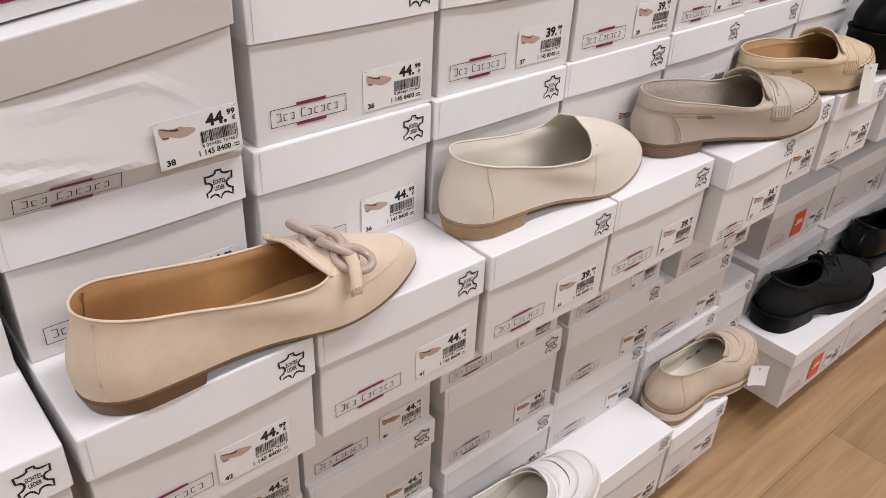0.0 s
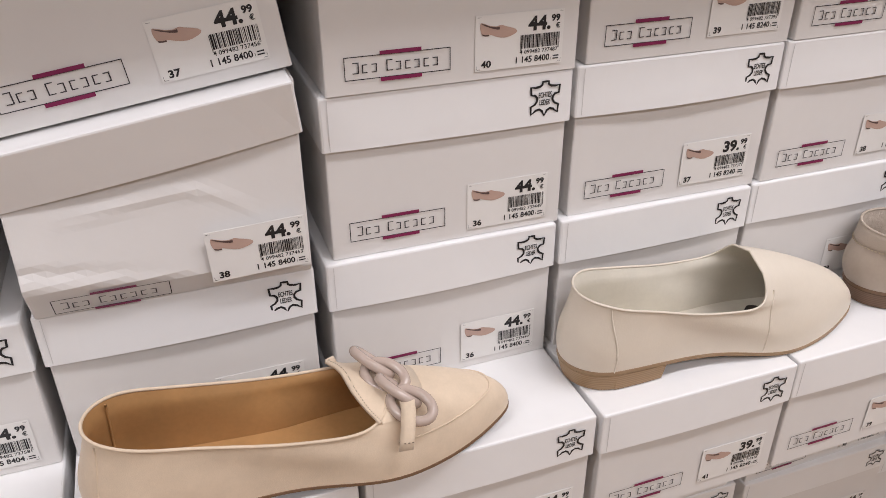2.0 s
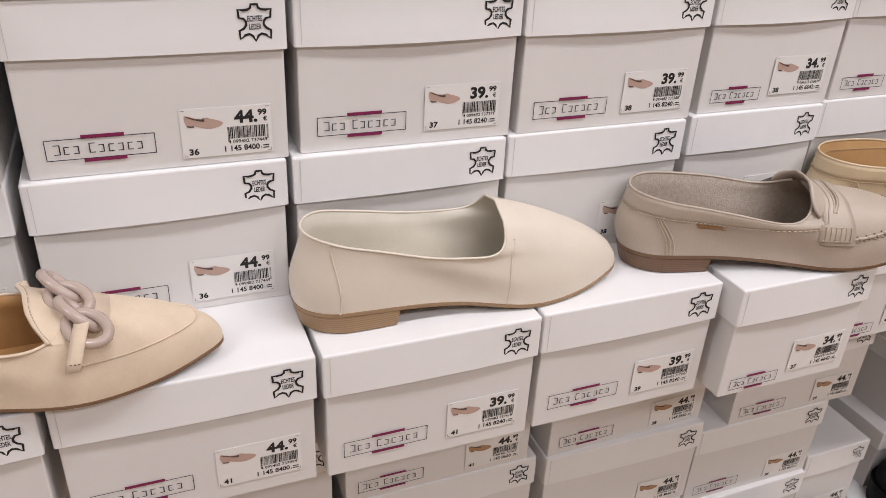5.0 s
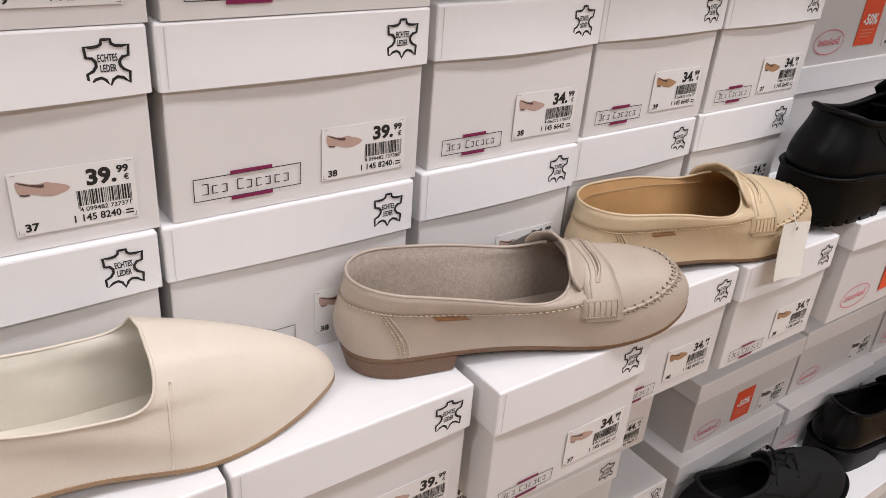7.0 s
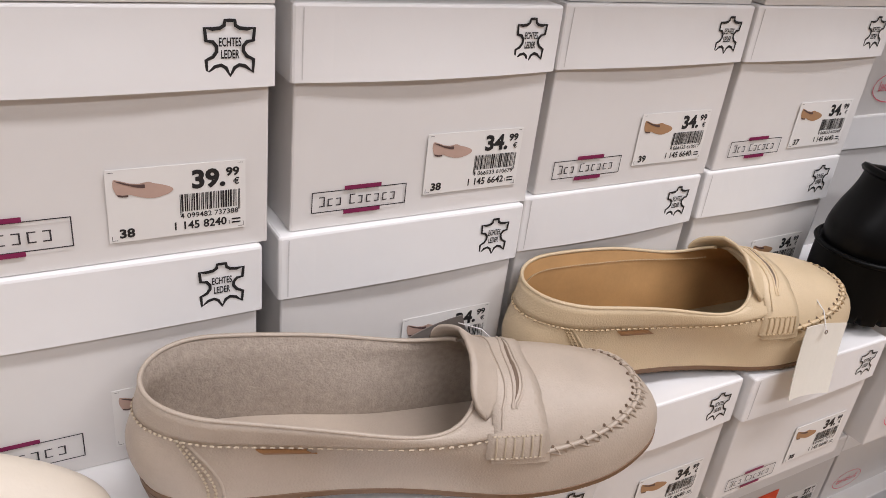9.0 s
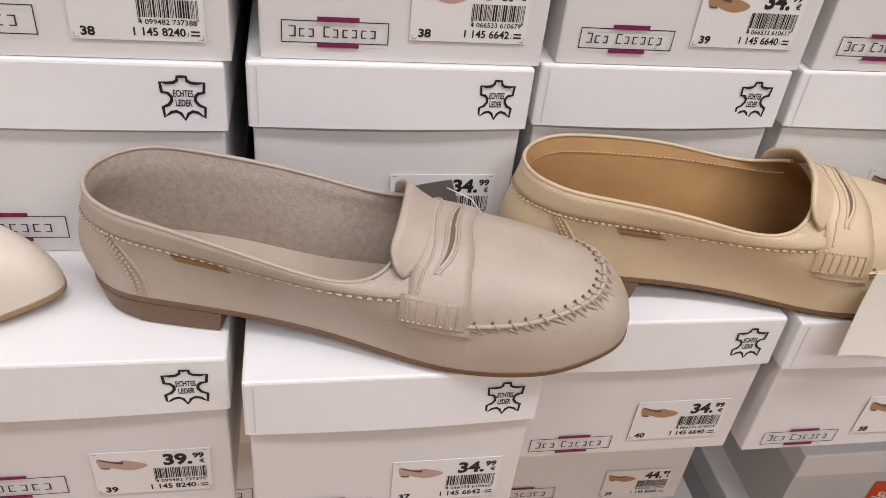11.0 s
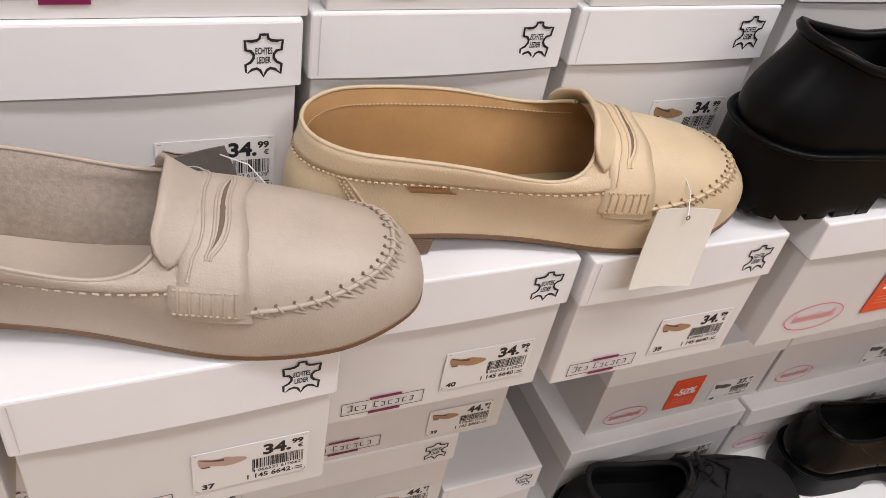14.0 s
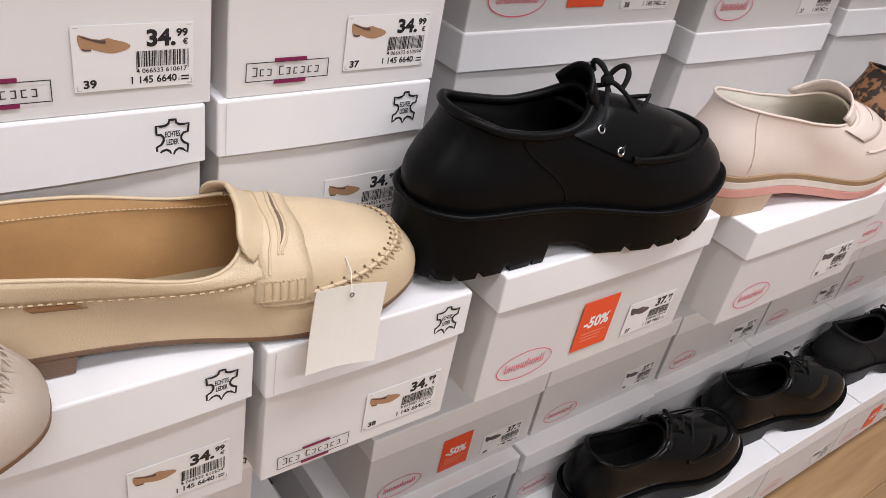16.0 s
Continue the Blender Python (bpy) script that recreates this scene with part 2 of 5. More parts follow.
def write(bm, text, x, z, size, bold=0.0, align="l", squeeze=1.0, y=0.0):
    """Text on an upright face; x, z is the start (or end) of its base line."""
    pts, faces, width = letters(text, size, bold, squeeze)
    dx = x - (width if align == "r" else width / 2 if align == "c" else 0)
    vs = [bm.verts.new((px + dx, y, py + z)) for px, py in pts]
    for f in faces:
        try:
            bm.faces.new([vs[i] for i in f])
        except ValueError:
            pass
    return width


def ring(bm, pts, width, y=0.0):
    """A closed drawn line of that width round upright points (x, z)."""
    n = len(pts)
    inner, outer = [], []
    for i in range(n):
        a, b, c = Vector(pts[i - 1]), Vector(pts[i]), Vector(pts[(i + 1) % n])
        d = (c - a).normalized()
        nrm = Vector((d.y, -d.x))
        outer.append(bm.verts.new((b.x + nrm.x * width / 2, y, b.y + nrm.y * width / 2)))
        inner.append(bm.verts.new((b.x - nrm.x * width / 2, y, b.y - nrm.y * width / 2)))
    for i in range(n):
        j = (i + 1) % n
        bm.faces.new((outer[i], outer[j], inner[j], inner[i]))


# ---- shoe boxes ----
SHARED = {}


def keep(key, make):
    if key not in SHARED:
        SHARED[key] = make()
    return SHARED[key]


def to_mesh(bm, name, mat, smooth=False):
    me = bpy.data.meshes.new(name)
    bm.normal_update()
    bm.to_mesh(me)
    bm.free()
    me.materials.append(mat)
    if smooth:
        me.shade_smooth()
    return me


def body_mesh(w, d, h, mat, seed):
    """A card tray: slightly bowed walls, rounded folds and a shadow gap at the lid."""
    def make():
        bm = bmesh.new()
        block(bm, -w, 0, 0, d, 0, h)
        es = [e for e in bm.edges if abs(e.verts[0].co.z - e.verts[1].co.z) > h * 0.5]
        bmesh.ops.bevel(bm, geom=es, offset=0.0012, segments=2, profile=0.5, affect="EDGES")
        bmesh.ops.subdivide_edges(bm, edges=[e for e in bm.edges if e.calc_length() > 0.05], cuts=5, use_grid_fill=True)
        rnd = random.Random(seed)
        amp = rnd.uniform(-0.0005, 0.0007)
        for v in bm.verts:
            u, t = (v.co.x + w) / w, v.co.z / h
            k = math.sin(math.pi * min(1, max(0, u))) * math.sin(math.pi * min(1, max(0, t)))
            if v.co.y < 0.004:
                v.co.y += amp * k
        return to_mesh(bm, "body", mat)
    return keep(("body", w, d, h, mat.name, seed), make)


def lid_mesh(w, d, h, mat, seed):
    """A lid with thin side walls, open below."""
    def make():
        o = 0.0022
        bm = bmesh.new()
        block(bm, -w - o, o, -o, d + o, 0, h)
        es = [e for e in bm.edges if max(v.co.z for v in e.verts) > h * 0.5]
        bmesh.ops.bevel(bm, geom=es, offset=0.0016, segments=2, profile=0.5, affect="EDGES")
        under = [f for f in bm.faces if f.normal.z < -0.9]
        bmesh.ops.inset_region(bm, faces=under, thickness=0.0017)
        for f in under:
            for v in f.verts:
                v.co.z += 0.004
        rnd = random.Random(seed)
        skew = rnd.uniform(-0.0012, 0.0012)
        bow, wave = rnd.uniform(0.0004, 0.0016), rnd.uniform(-0.0010, 0.0006)
        bmesh.ops.subdivide_edges(bm, edges=[e for e in bm.edges if abs(e.verts[0].co.x - e.verts[1].co.x) > w * 0.8 and max(v.co.y for v in e.verts) < 0.004], cuts=7, use_grid_fill=True)
        for v in bm.verts:
            if v.co.y < 0.004 and v.co.z < h * 0.5:
                arc = math.sin(math.pi * min(1, max(0, -v.co.x / w)))
                v.co.y -= bow * arc
                v.co.z += wave * arc
        for v in bm.verts:
            if v.co.z < 0.001:
                v.co.z += skew * (v.co.x / w + 0.5)
                if v.co.y < 0:
                    v.co.y -= 0.0006
        return to_mesh(bm, "lid", mat)
    return keep(("lid", w, d, h, mat.name, seed), make)


def hide_points(s):
    """Outline of a stretched hide: four limbs, a neck above and a tail below."""
    half = [(0.0, 0.475), (0.085, 0.475), (0.10, 0.39), (0.17, 0.345), (0.30, 0.33), (0.435, 0.345), (0.415, 0.13), (0.30, 0.11), (0.235, 0.03),
            (0.235, -0.06), (0.30, -0.15), (0.42, -0.21), (0.405, -0.43), (0.27, -0.325), (0.16, -0.30), (0.075, -0.35), (0.0, -0.49)]
    return [(x * s, z * s) for x, z in half] + [(-x * s, z * s) for x, z in reversed(half[1:-1])]


def mark_mesh():
    def make():
        bm = bmesh.new()
        s = 0.0245
        ring(bm, hide_points(s), 0.0016)
        write(bm, "ECHTES", 0, 0.0008, 0.0052, 0.00012, "c", 0.54)
        write(bm, "LEDER", 0, -0.0044, 0.0052, 0.00012, "c", 0.54)
        return to_mesh(bm, "leather_mark", M["ink"])
    return keep("mark", make)


def logo_meshes(w, h):
    """A framed word mark: thin frame, fine strokes in place of its letters, a coloured bar above and below."""
    def make():
        bm = bmesh.new()
        line = 0.00055
        quad(bm, 0, w, 0, line), quad(bm, 0, w, h - line, h), quad(bm, 0, line, line, h - line), quad(bm, w - line, w, line, h - line)
        fine = 0.00075
        z0 = h * 0.27
        x, k = w * 0.075, w * 0.0875
        for i in range(9):
            if i == 3:
                x += 0.58 * k
            tall = h * (0.48 if i in (0, 3) else 0.37)
            wide = k * (0.68 if i in (0, 3) else 0.58)
            z1 = z0 + tall
            # plain open brackets, turned about in turn
            quad(bm, x, x + wide, z1 - fine * 0.8, z1), quad(bm, x, x + wide, z0, z0 + fine * 0.8)
            xs = x if i % 2 else x + wide - fine
            quad(bm, xs, xs + fine, z0 + fine * 0.8, z1 - fine * 0.8)
            x += k
        b2 = bmesh.new()
        quad(b2, w * 0.33, w * 0.72, h - 0.0002, h + 0.0021)
        quad(b2, w * 0.33, w * 0.72, -0.0021, 0.0002)
        for v in b2.verts:
            v.co.y -= 0.0001
        return to_mesh(bm, "logo", M["logo_ink"]), to_mesh(b2, "logo_bar", M["magenta"])
    return keep(("logo", w, h), make)


def picture_meshes(style):
    """The small printed shoe on a price label."""
    def make():
        bm = bmesh.new()
        top = [(0.0, 0.67), (0.0, 0.85), (0.015, 0.97), (0.05, 0.97), (0.12, 0.91), (0.27, 0.77), (0.42, 0.71), (0.52, 0.71), (0.56, 0.77), (0.60, 0.76), (0.68, 0.68), (0.82, 0.59), (0.94, 0.48), (0.985, 0.40), (1.0, 0.33)]
        low = [(0.97, 0.23), (0.90, 0.14), (0.75, 0.04), (0.66, 0.02), (0.56, 0.04), (0.43, 0.12), (0.30, 0.24), (0.245, 0.28), (0.24, 0.20), (0.14, 0.20), (0.07, 0.25), (0.04, 0.36), (0.015, 0.52)]
        sx, sz = 0.0255, 0.0108
        bm.faces.new([bm.verts.new((x * sx, 0, z * sz)) for x, z in reversed(top + low)])
        bmesh.ops.triangulate(bm, faces=bm.faces[:])
        b2 = bmesh.new()
        inside = [(0.02, 0.94), (0.12, 0.88), (0.27, 0.74), (0.42, 0.68), (0.52, 0.68), (0.525, 0.52), (0.45, 0.53), (0.34, 0.60), (0.17, 0.75), (0.07, 0.86)]
        block_heel = [(0.055, 0.33), (0.15, 0.27), (0.243, 0.27), (0.24, 0.19), (0.14, 0.19), (0.07, 0.24)]
        for shape in (inside, block_heel):
            b2.faces.new([b2.verts.new((x * sx, -0.0001, z * sz)) for x, z in reversed(shape)])
        bmesh.ops.triangulate(b2, faces=b2.faces[:])
        for b in (bm, b2):
            bmesh.ops.recalc_face_normals(b, faces=b.faces[:])
        return to_mesh(bm, "shoe_picture", M[style]), to_mesh(b2, "picture_shade", M["pic_inside"])
    return keep(("pic", style), make)


LABEL_W, LABEL_H = 0.0615, 0.0350


def print_meshes(price, size, article, code):
    """Price, bar code, article number and size of one label."""
    def make():
        whole, cents = price.split(".")
        right = LABEL_W - 0.003
        p = bmesh.new()
        wid = write(p, cents, right, 0.0278, 0.0056, 0.00022, "r", 1.10)
        write(p, "\u20ac", right, 0.0232, 0.0044, 0.0001, "r")
        write(p, whole + ".", right - wid - 0.0004, 0.0232, 0.0120, 0.00050, "r", 1.06)
        b = bmesh.new()
        rnd = random.Random(code)
        x = LABEL_W * 0.52
        for g in (x - 0.0009, x - 0.0003, right - 0.0006, right):
            quad(b, g, g + 0.0003, 0.0102, 0.0205)
        while x < right - 0.0015:
            k = rnd.choice((0.0003, 0.0003, 0.0006, 0.0009))
            quad(b, x, x + k, 0.0118, 0.0205)
            x += k + rnd.choice((0.0003, 0.0004, 0.0006))
        write(b, code, right - 0.0006, 0.0084, 0.0036, 0.00004, "r", 1.06)
        a = bmesh.new()
        write(a, article, right - 0.0062, 0.0028, 0.0056, 0.00013, "r", 0.98)
        write(a, "1", right - 0.0057, 0.0028, 0.0028)
        for j in range(2):
            quad(a, right - 0.0038, right + 0.0004, 0.0030 + 0.0018 * j, 0.0038 + 0.0018 * j)
        z = bmesh.new()
        write(z, size, 0.0042, 0.0022, 0.0060, 0.00022, "l", 1.12)
        c = 0.0012
        e = bmesh.new()
        for x0, sg in ((0.0012, 1), (LABEL_W - 0.0012, -1)):
            quad(e, min(x0, x0 + sg * c * 2), max(x0, x0 + sg * c * 2), LABEL_H - 0.0013, LABEL_H - 0.0011)
            quad(e, min(x0, x0 + sg * c * 2), max(x0, x0 + sg * c * 2), 0.0011, 0.0013)
            quad(e, x0 - 0.0001, x0 + 0.0001, 0.0011, 0.0035)
        return [(n, to_mesh(m, n, M["ink"])) for n, m in (("price_print", p), ("bar_code", b), ("article_number", a), ("size_number", z), ("corner_marks", e))]
    return keep(("print", price, size, article, code), make)


def label_card():
    def make():
        bm = bmesh.new()
        block(bm, 0, LABEL_W, -0.0003, 0, 0, LABEL_H)
        return to_mesh(bm, "price_label", M["sticker"])
    return keep("label_card", make)


KNOWN_CODES = {("1 145 8400", "36"): "4 099482 737449", ("1 145 8400", "37"): "4 099482 737456", ("1 145 8400", "38"): "4 099482 737463", ("1 145 8400", "40"): "4 099482 737487",
               ("1 145 8400", "41"): "4 099482 737494", ("1 145 8400", "42"): "4 099482 743211", ("1 145 8240", "37"): "4 099482 737371", ("1 145 8240", "38"): "4 099482 737388",
               ("1 145 8240", "39"): "4 099482 737395", ("1 145 8240", "40"): "4 099482 737401", ("1 145 8240", "41"): "4 099482 737418", ("1 145 6642", "38"): "4 066533 610679",
               ("1 145 6642", "37"): "4 066533 610662", ("1 145 6640", "39"): "4 066533 610617", ("1 145 6640", "37"): "4 066533 610594", ("1 145 6640", "40"): "4 066533 610624"}


def price_label(parent, x, z, price, size, article, style, y=-0.0012, turn=0.0):
    card = shared("price_label", label_card(), parent, (x, y, z), "white price label with bar code")
    card.rotation_euler = (0, radians(turn), 0)
    pm, ps = picture_meshes(style)
    pic = shared("shoe_picture", pm, card, (0.0030, -0.0005, 0.0200))
    code = KNOWN_CODES.get((article, size), "4 099482 7375" + f"{int(size) + int(price[:2]) % 50}")
    shared("picture_shade", ps, card, (0.0030, -0.0006, 0.0200))
    for nm, me in print_meshes(price, size, article, code):
        pr = shared(nm, me, card, (0, -0.0005, 0))
        if nm in ("corner_marks", "bar_code"):
            pr["kind"] = "stuff"
    return card


def avenue_box(x, y, z, w=0.170, h=0.115, d=0.285, price="44.99", size="36", article="1 145 8400", style="pic_rose",
               turn=0.0, tilt=0.0, small=False, lid=0.036, mark=True, group="white shoe boxes", seed=0, note="", dent=False, lid_drop=0.0, logo_up=0.0, label_up=0.0, label_in=0.0):
    """x: right end, y: front, z: base of a white shoe box whose end faces the aisle."""
    ob = thing("shoe_box", pose(x, y, z, 0, tilt, turn),
               note or "white card shoe box with lid, price label and leather mark", "shoe box", group)
    kind = (seed * 7 + int(size)) % 5
    bw = w - 0.0044
    body = shared("body", body_mesh(bw, d - 0.004, h - 0.003, M["card"], kind), ob, (-0.0022, 0.0022, 0))
    if dent:
        body.data = body.data.copy()
        crush(body.data, bw, h)
    top = shared("lid", lid_mesh(w - 0.0044, d - 0.0044, lid, M["lid"], kind), ob, (-0.0022, 0.0022, h - lid), "glossier white lid")
    if lid_drop:
        top.rotation_euler = (radians(-1.2), 0, 0)
    shared("fold_line", keep("fold", lambda: to_mesh(block(bmesh.new(), 0, 0.0005, -0.0002, 0, 0.0005, 0.0335), "fold_line", M["fold"])), top, (-w + 0.0072, -0.0028, 0.0005))
    if dent:
        top.rotation_euler = (0, radians(-SAG), 0)
        top.location.z += 0.019
        top.data = top.data.copy()
        for v in top.data.vertices:
            if v.co.y < 0.004:
                v.co.y -= 0.0115 * v.co.z / lid
    if mark:
        hide = shared("leather_mark", mark_mesh(), top, (-0.0185 if not small else -0.0175, -0.0031, lid * 0.5), "black printed hide mark")
        if small:
            hide.scale = (0.87, 1, 0.96)
    lw, lh = (0.054, 0.0118) if small else (0.068, 0.0145)
    a, b = logo_meshes(lw, lh)
    lx, lz = (-w + 0.013, 0.0125) if small else (-w + 0.0145, 0.0095)
    lz += logo_up
    jog = 0.0013
    if dent:
        lz, jog = 0.0022, 0.0028
    logo = shared("logo", a, ob, (lx, jog, lz), "framed word mark with magenta bars")
    if dent:
        logo.rotation_euler = (radians(25.5), 0, 0)
    shared("logo_bar", b, logo)
    price_label(ob, -LABEL_W - (0.0128 if small else 0.0135) + (0.009 if dent else 0) - label_in, (0.0120 if small else 0.0062) + (0.0025 if dent else 0) + label_up, price, size, article, style, y=0.0017 - (0.0060 if dent else 0), turn=-2 if dent else 0)
    return ob


SAG = 8.0


def crush(me, w, h):
    """A box that has sagged at one end, its front buckled out over a crease that runs down to the corner."""
    bm = bmesh.new()
    bm.from_mesh(me)
    front = [e for e in bm.edges if all(v.co.y < 0.001 for v in e.verts) and e.calc_length() > 0.008]
    bmesh.ops.subdivide_edges(bm, edges=front, cuts=3, use_grid_fill=True)
    drop = math.tan(radians(SAG))
    for v in bm.verts:
        u, t = min(1, max(0, (v.co.x + w) / w)), v.co.z / h
        if v.co.y < 0.004:
            fold = 0.21 * (1 - u) ** 0.8 + 0.02
            swell = 0.010 * (1 - u) ** 0.8
            if t < fold:
                v.co.y += 0.003 - (0.003 + swell) * t / fold
            else:
                v.co.y -= swell * max(0.0, 1 - (t - fold) / 0.55) ** 1.3
            arc = t - (0.60 - 0.9 * max(0.0, u - 0.30) ** 2 - 0.05 * math.sin(7 * u))
            if 0.12 < u < 0.85 and t > fold:
                v.co.y -= 0.0012 * math.exp(-(arc / 0.035) ** 2) * math.sin(math.pi * (u - 0.12) / 0.73)
            dip = t - (0.33 - 0.3 * u)
            v.co.y += 0.0016 * math.exp(-(dip / 0.03) ** 2) * max(0.0, 1 - u * 2)
        v.co.z -= (drop * w * (1 - u) - 0.019) * t
    bm.to_mesh(me)
    bm.free()


def oval_mesh():
    def make():
        bm = bmesh.new()
        ring(bm, [(0.029 * math.cos(a), 0.0135 * math.sin(a)) for a in [i * math.tau / 40 for i in range(40)]][::-1], 0.0009)
        x = -0.021
        for i in range(9):
            tall = 0.009 if i in (0, 5, 8) else 0.006
            for c in range(2):
                quad(bm, x + c * 0.0026, x + c * 0.0026 + 0.0009, -0.0032, -0.0032 + (tall if c == 0 or i == 8 else 0.006))
            quad(bm, x, x + 0.0034, -0.0032 + (0.0025 if i % 2 else 0), -0.0024 + (0.0025 if i % 2 else 0))
            x += 0.0047
        return to_mesh(bm, "oval_logo", M["pink_ink"])
    return keep("oval", make)


def sale_meshes():
    def make():
        bm = bmesh.new()
        block(bm, 0, 0.042, -0.0003, 0, 0, 0.052)
        b2 = bmesh.new()
        write(b2, "-50%", 0.021, 0.0235, 0.0160, 0.0006, "c", 0.92)
        b3 = bmesh.new()
        for j in range(3):
            quad(b3, 0.007, 0.035 - 0.004 * j, 0.0165 - j * 0.0036, 0.0178 - j * 0.0036)
        return to_mesh(bm, "sale_sticker", M["orange"]), to_mesh(b2, "sale_print", M["white_ink"]), to_mesh(b3, "small_print", M["faint_ink"])
    return keep("sale", make)


def grey_box(x, y, z, w=0.245, h=0.122, d=0.30, price="37.99", size="37", sale=False, label=True, turn=0.0, tilt=0.0, logo=True,
             group="grey shoe boxes", seed=0, lid=0.030, lid_shift=0.0):
    """A larger pale grey box with a white lid; x: left end."""
    ob = thing("shoe_box", pose(x + w, y, z, 0, tilt, turn),
               "pale grey shoe box with white lid" + (" and orange sale sticker" if sale else " and pink oval mark"), "shoe box", group)
    kind = (seed + int(size)) % 5
    shared("body", body_mesh(w - 0.0044, d - 0.004, h - 0.003, M["grey_card"], kind), ob, (-0.0022, 0.0022, 0))
    shared("lid", lid_mesh(w - 0.0044, d - 0.0044, lid, M["lid"], kind), ob, (-0.0022, 0.0022 - lid_shift, h - lid), "white lid")
    if logo:
        shared("oval_logo", oval_mesh(), ob, (-w + 0.047, 0.0012, 0.024), "pink oval word mark")
    if sale:
        s, t, f = sale_meshes()
        st = shared("sale_sticker", s, ob, (-w + 0.100, 0.0014, 0.016), "orange sale sticker")
        shared("sale_print", t, st, (0, -0.0006, 0))
        shared("small_print", f, st, (0, -0.0006, 0))
    if label:
        price_label(ob, -LABEL_W - 0.02, 0.012, price, size, "1 140 7462", "pic_dark", y=0.0017)
    return ob


# ---- setting ----
structure("floor", block(bmesh.new(), -2.2, 4.4, -3.6, 0.5, -0.06, -0.004), M["joint"], "oak-look plank floor", "floor")
structure("ceiling", block(bmesh.new(), -2.2, 4.4, -3.6, 0.5, CEILING, CEILING + 0.1), M["ceiling"], "white shop ceiling", "ceiling")
structure("wall_north", block(bmesh.new(), -2.2, 4.4, 0.40, 0.5, -0.004, CEILING), M["wall"], "plain pale wall behind the shelving", "wall")
structure("wall_south", block(bmesh.new(), -2.2, 4.4, -3.6, -3.5, -0.004, CEILING), M["wall"], "plain pale wall across the aisle", "wall")
structure("wall_west", block(bmesh.new(), -2.2, -2.1, -3.5, 0.40, -0.004, CEILING), M["wall"], "plain pale end wall", "wall")
structure("wall_east", block(bmesh.new(), 4.3, 4.4, -3.5, 0.40, -0.004, CEILING), M["wall"], "plain pale end wall", "wall")

C_TOP, STEP = 0.7225, 0.1155
C_BASE, A_BASE, B_BASE, T_BASE = C_TOP - STEP, C_TOP, C_TOP + STEP, C_TOP + 2 * STEP
PLINTH = 0.08


def shelving():
    ob = thing("shelving_unit", pose(0, 0, 0), "white laminate wall shelving with dark back panel and low plinth", "shelving")
    part("back_panel", block(bmesh.new(), -1.2, 3.2, 0.335, 0.355, 0, 1.6), M["back"], ob, "dark back panel")
    part("shelf", block(bmesh.new(), -1.2, 3.2, 0.02, 0.334, C_BASE - 0.022, C_BASE, 0.001), M["shelf"], ob)
    # unseen upper board, added so that its overhang shades the top rows
    part("shelf", block(bmesh.new(), -1.2, 3.2, -0.050, 0.334, 1.096, 1.118, 0.001), M["shelf"], ob)
    part("plinth", block(bmesh.new(), -1.2, 3.2, 0.03, 0.334, 0.0, PLINTH, 0.001), M["shelf"], ob)
    for x in (-1.2, 3.16):
        part("upright", block(bmesh.new(), x, x + 0.03, 0.356, 0.399, 0, 1.6, 0.001), M["steel"], ob)


shelving()


def ceiling_lamp(x, y):
    ob = thing("ceiling_light", pose(x, y, CEILING - 0.05), "flat white ceiling light panel", "ceiling light", "ceiling lights")
    part("frame", block(bmesh.new(), -0.65, 0.65, -0.17, 0.17, 0.0, 0.05, 0.004), M["shelf"], ob)
    la = bpy.data.lights.new("panel", "AREA")
    la.shape, la.size, la.size_y, la.energy, la.color = "RECTANGLE", 1.25, 0.3, LAMP_WATTS, LAMP_COLOR
    lo = new("panel_light", la)
    lo.location = (x, y, CEILING - 0.06)


for lx, ly in LAMPS:
    ceiling_lamp(lx, ly)

# ---- boxes on the shelf: columns by their right end ----
WIDE, SLIM = 0.174, 0.152
COLUMNS = [  # right end, width, front, article, price, picture, small
    (-0.336, WIDE, 0.0, "1 145 8404", "44.99", "pic_rose", False),
    (-0.156, WIDE, 0.0, "1 145 8404", "44.99", "pic_rose", False),
    (0.024, WIDE, 0.0, "1 145 8400", "44.99", "pic_rose", False),
    (0.204, WIDE, 0.0, "1 145 8400", "44.99", "pic_rose", False),
    (0.380, WIDE - 0.002, 0.002, "1 145 8240", "39.99", "pic_rose", False),
    (0.555, WIDE - 0.002, 0.004, "1 145 8240", "39.99", "pic_rose", False),
    (0.717, SLIM, 0.010, "1 145 6642", "34.99", "pic_rose", True),
    (0.875, SLIM, 0.016, "1 145 6640", "34.99", "pic_sand", True),
    (1.034, SLIM, 0.018, "1 145 6640", "34.99", "pic_sand", True),
]
SIZES = {"A": ("37", "37", "38", "36", "37", "38", "38", "38", "37"),
         "B": ("37", "37", "38", "36", "37", "38", "38", "39", "37"),
         "T": ("38", "38", "37", "40", "39", "40", "39", "39", "39")}
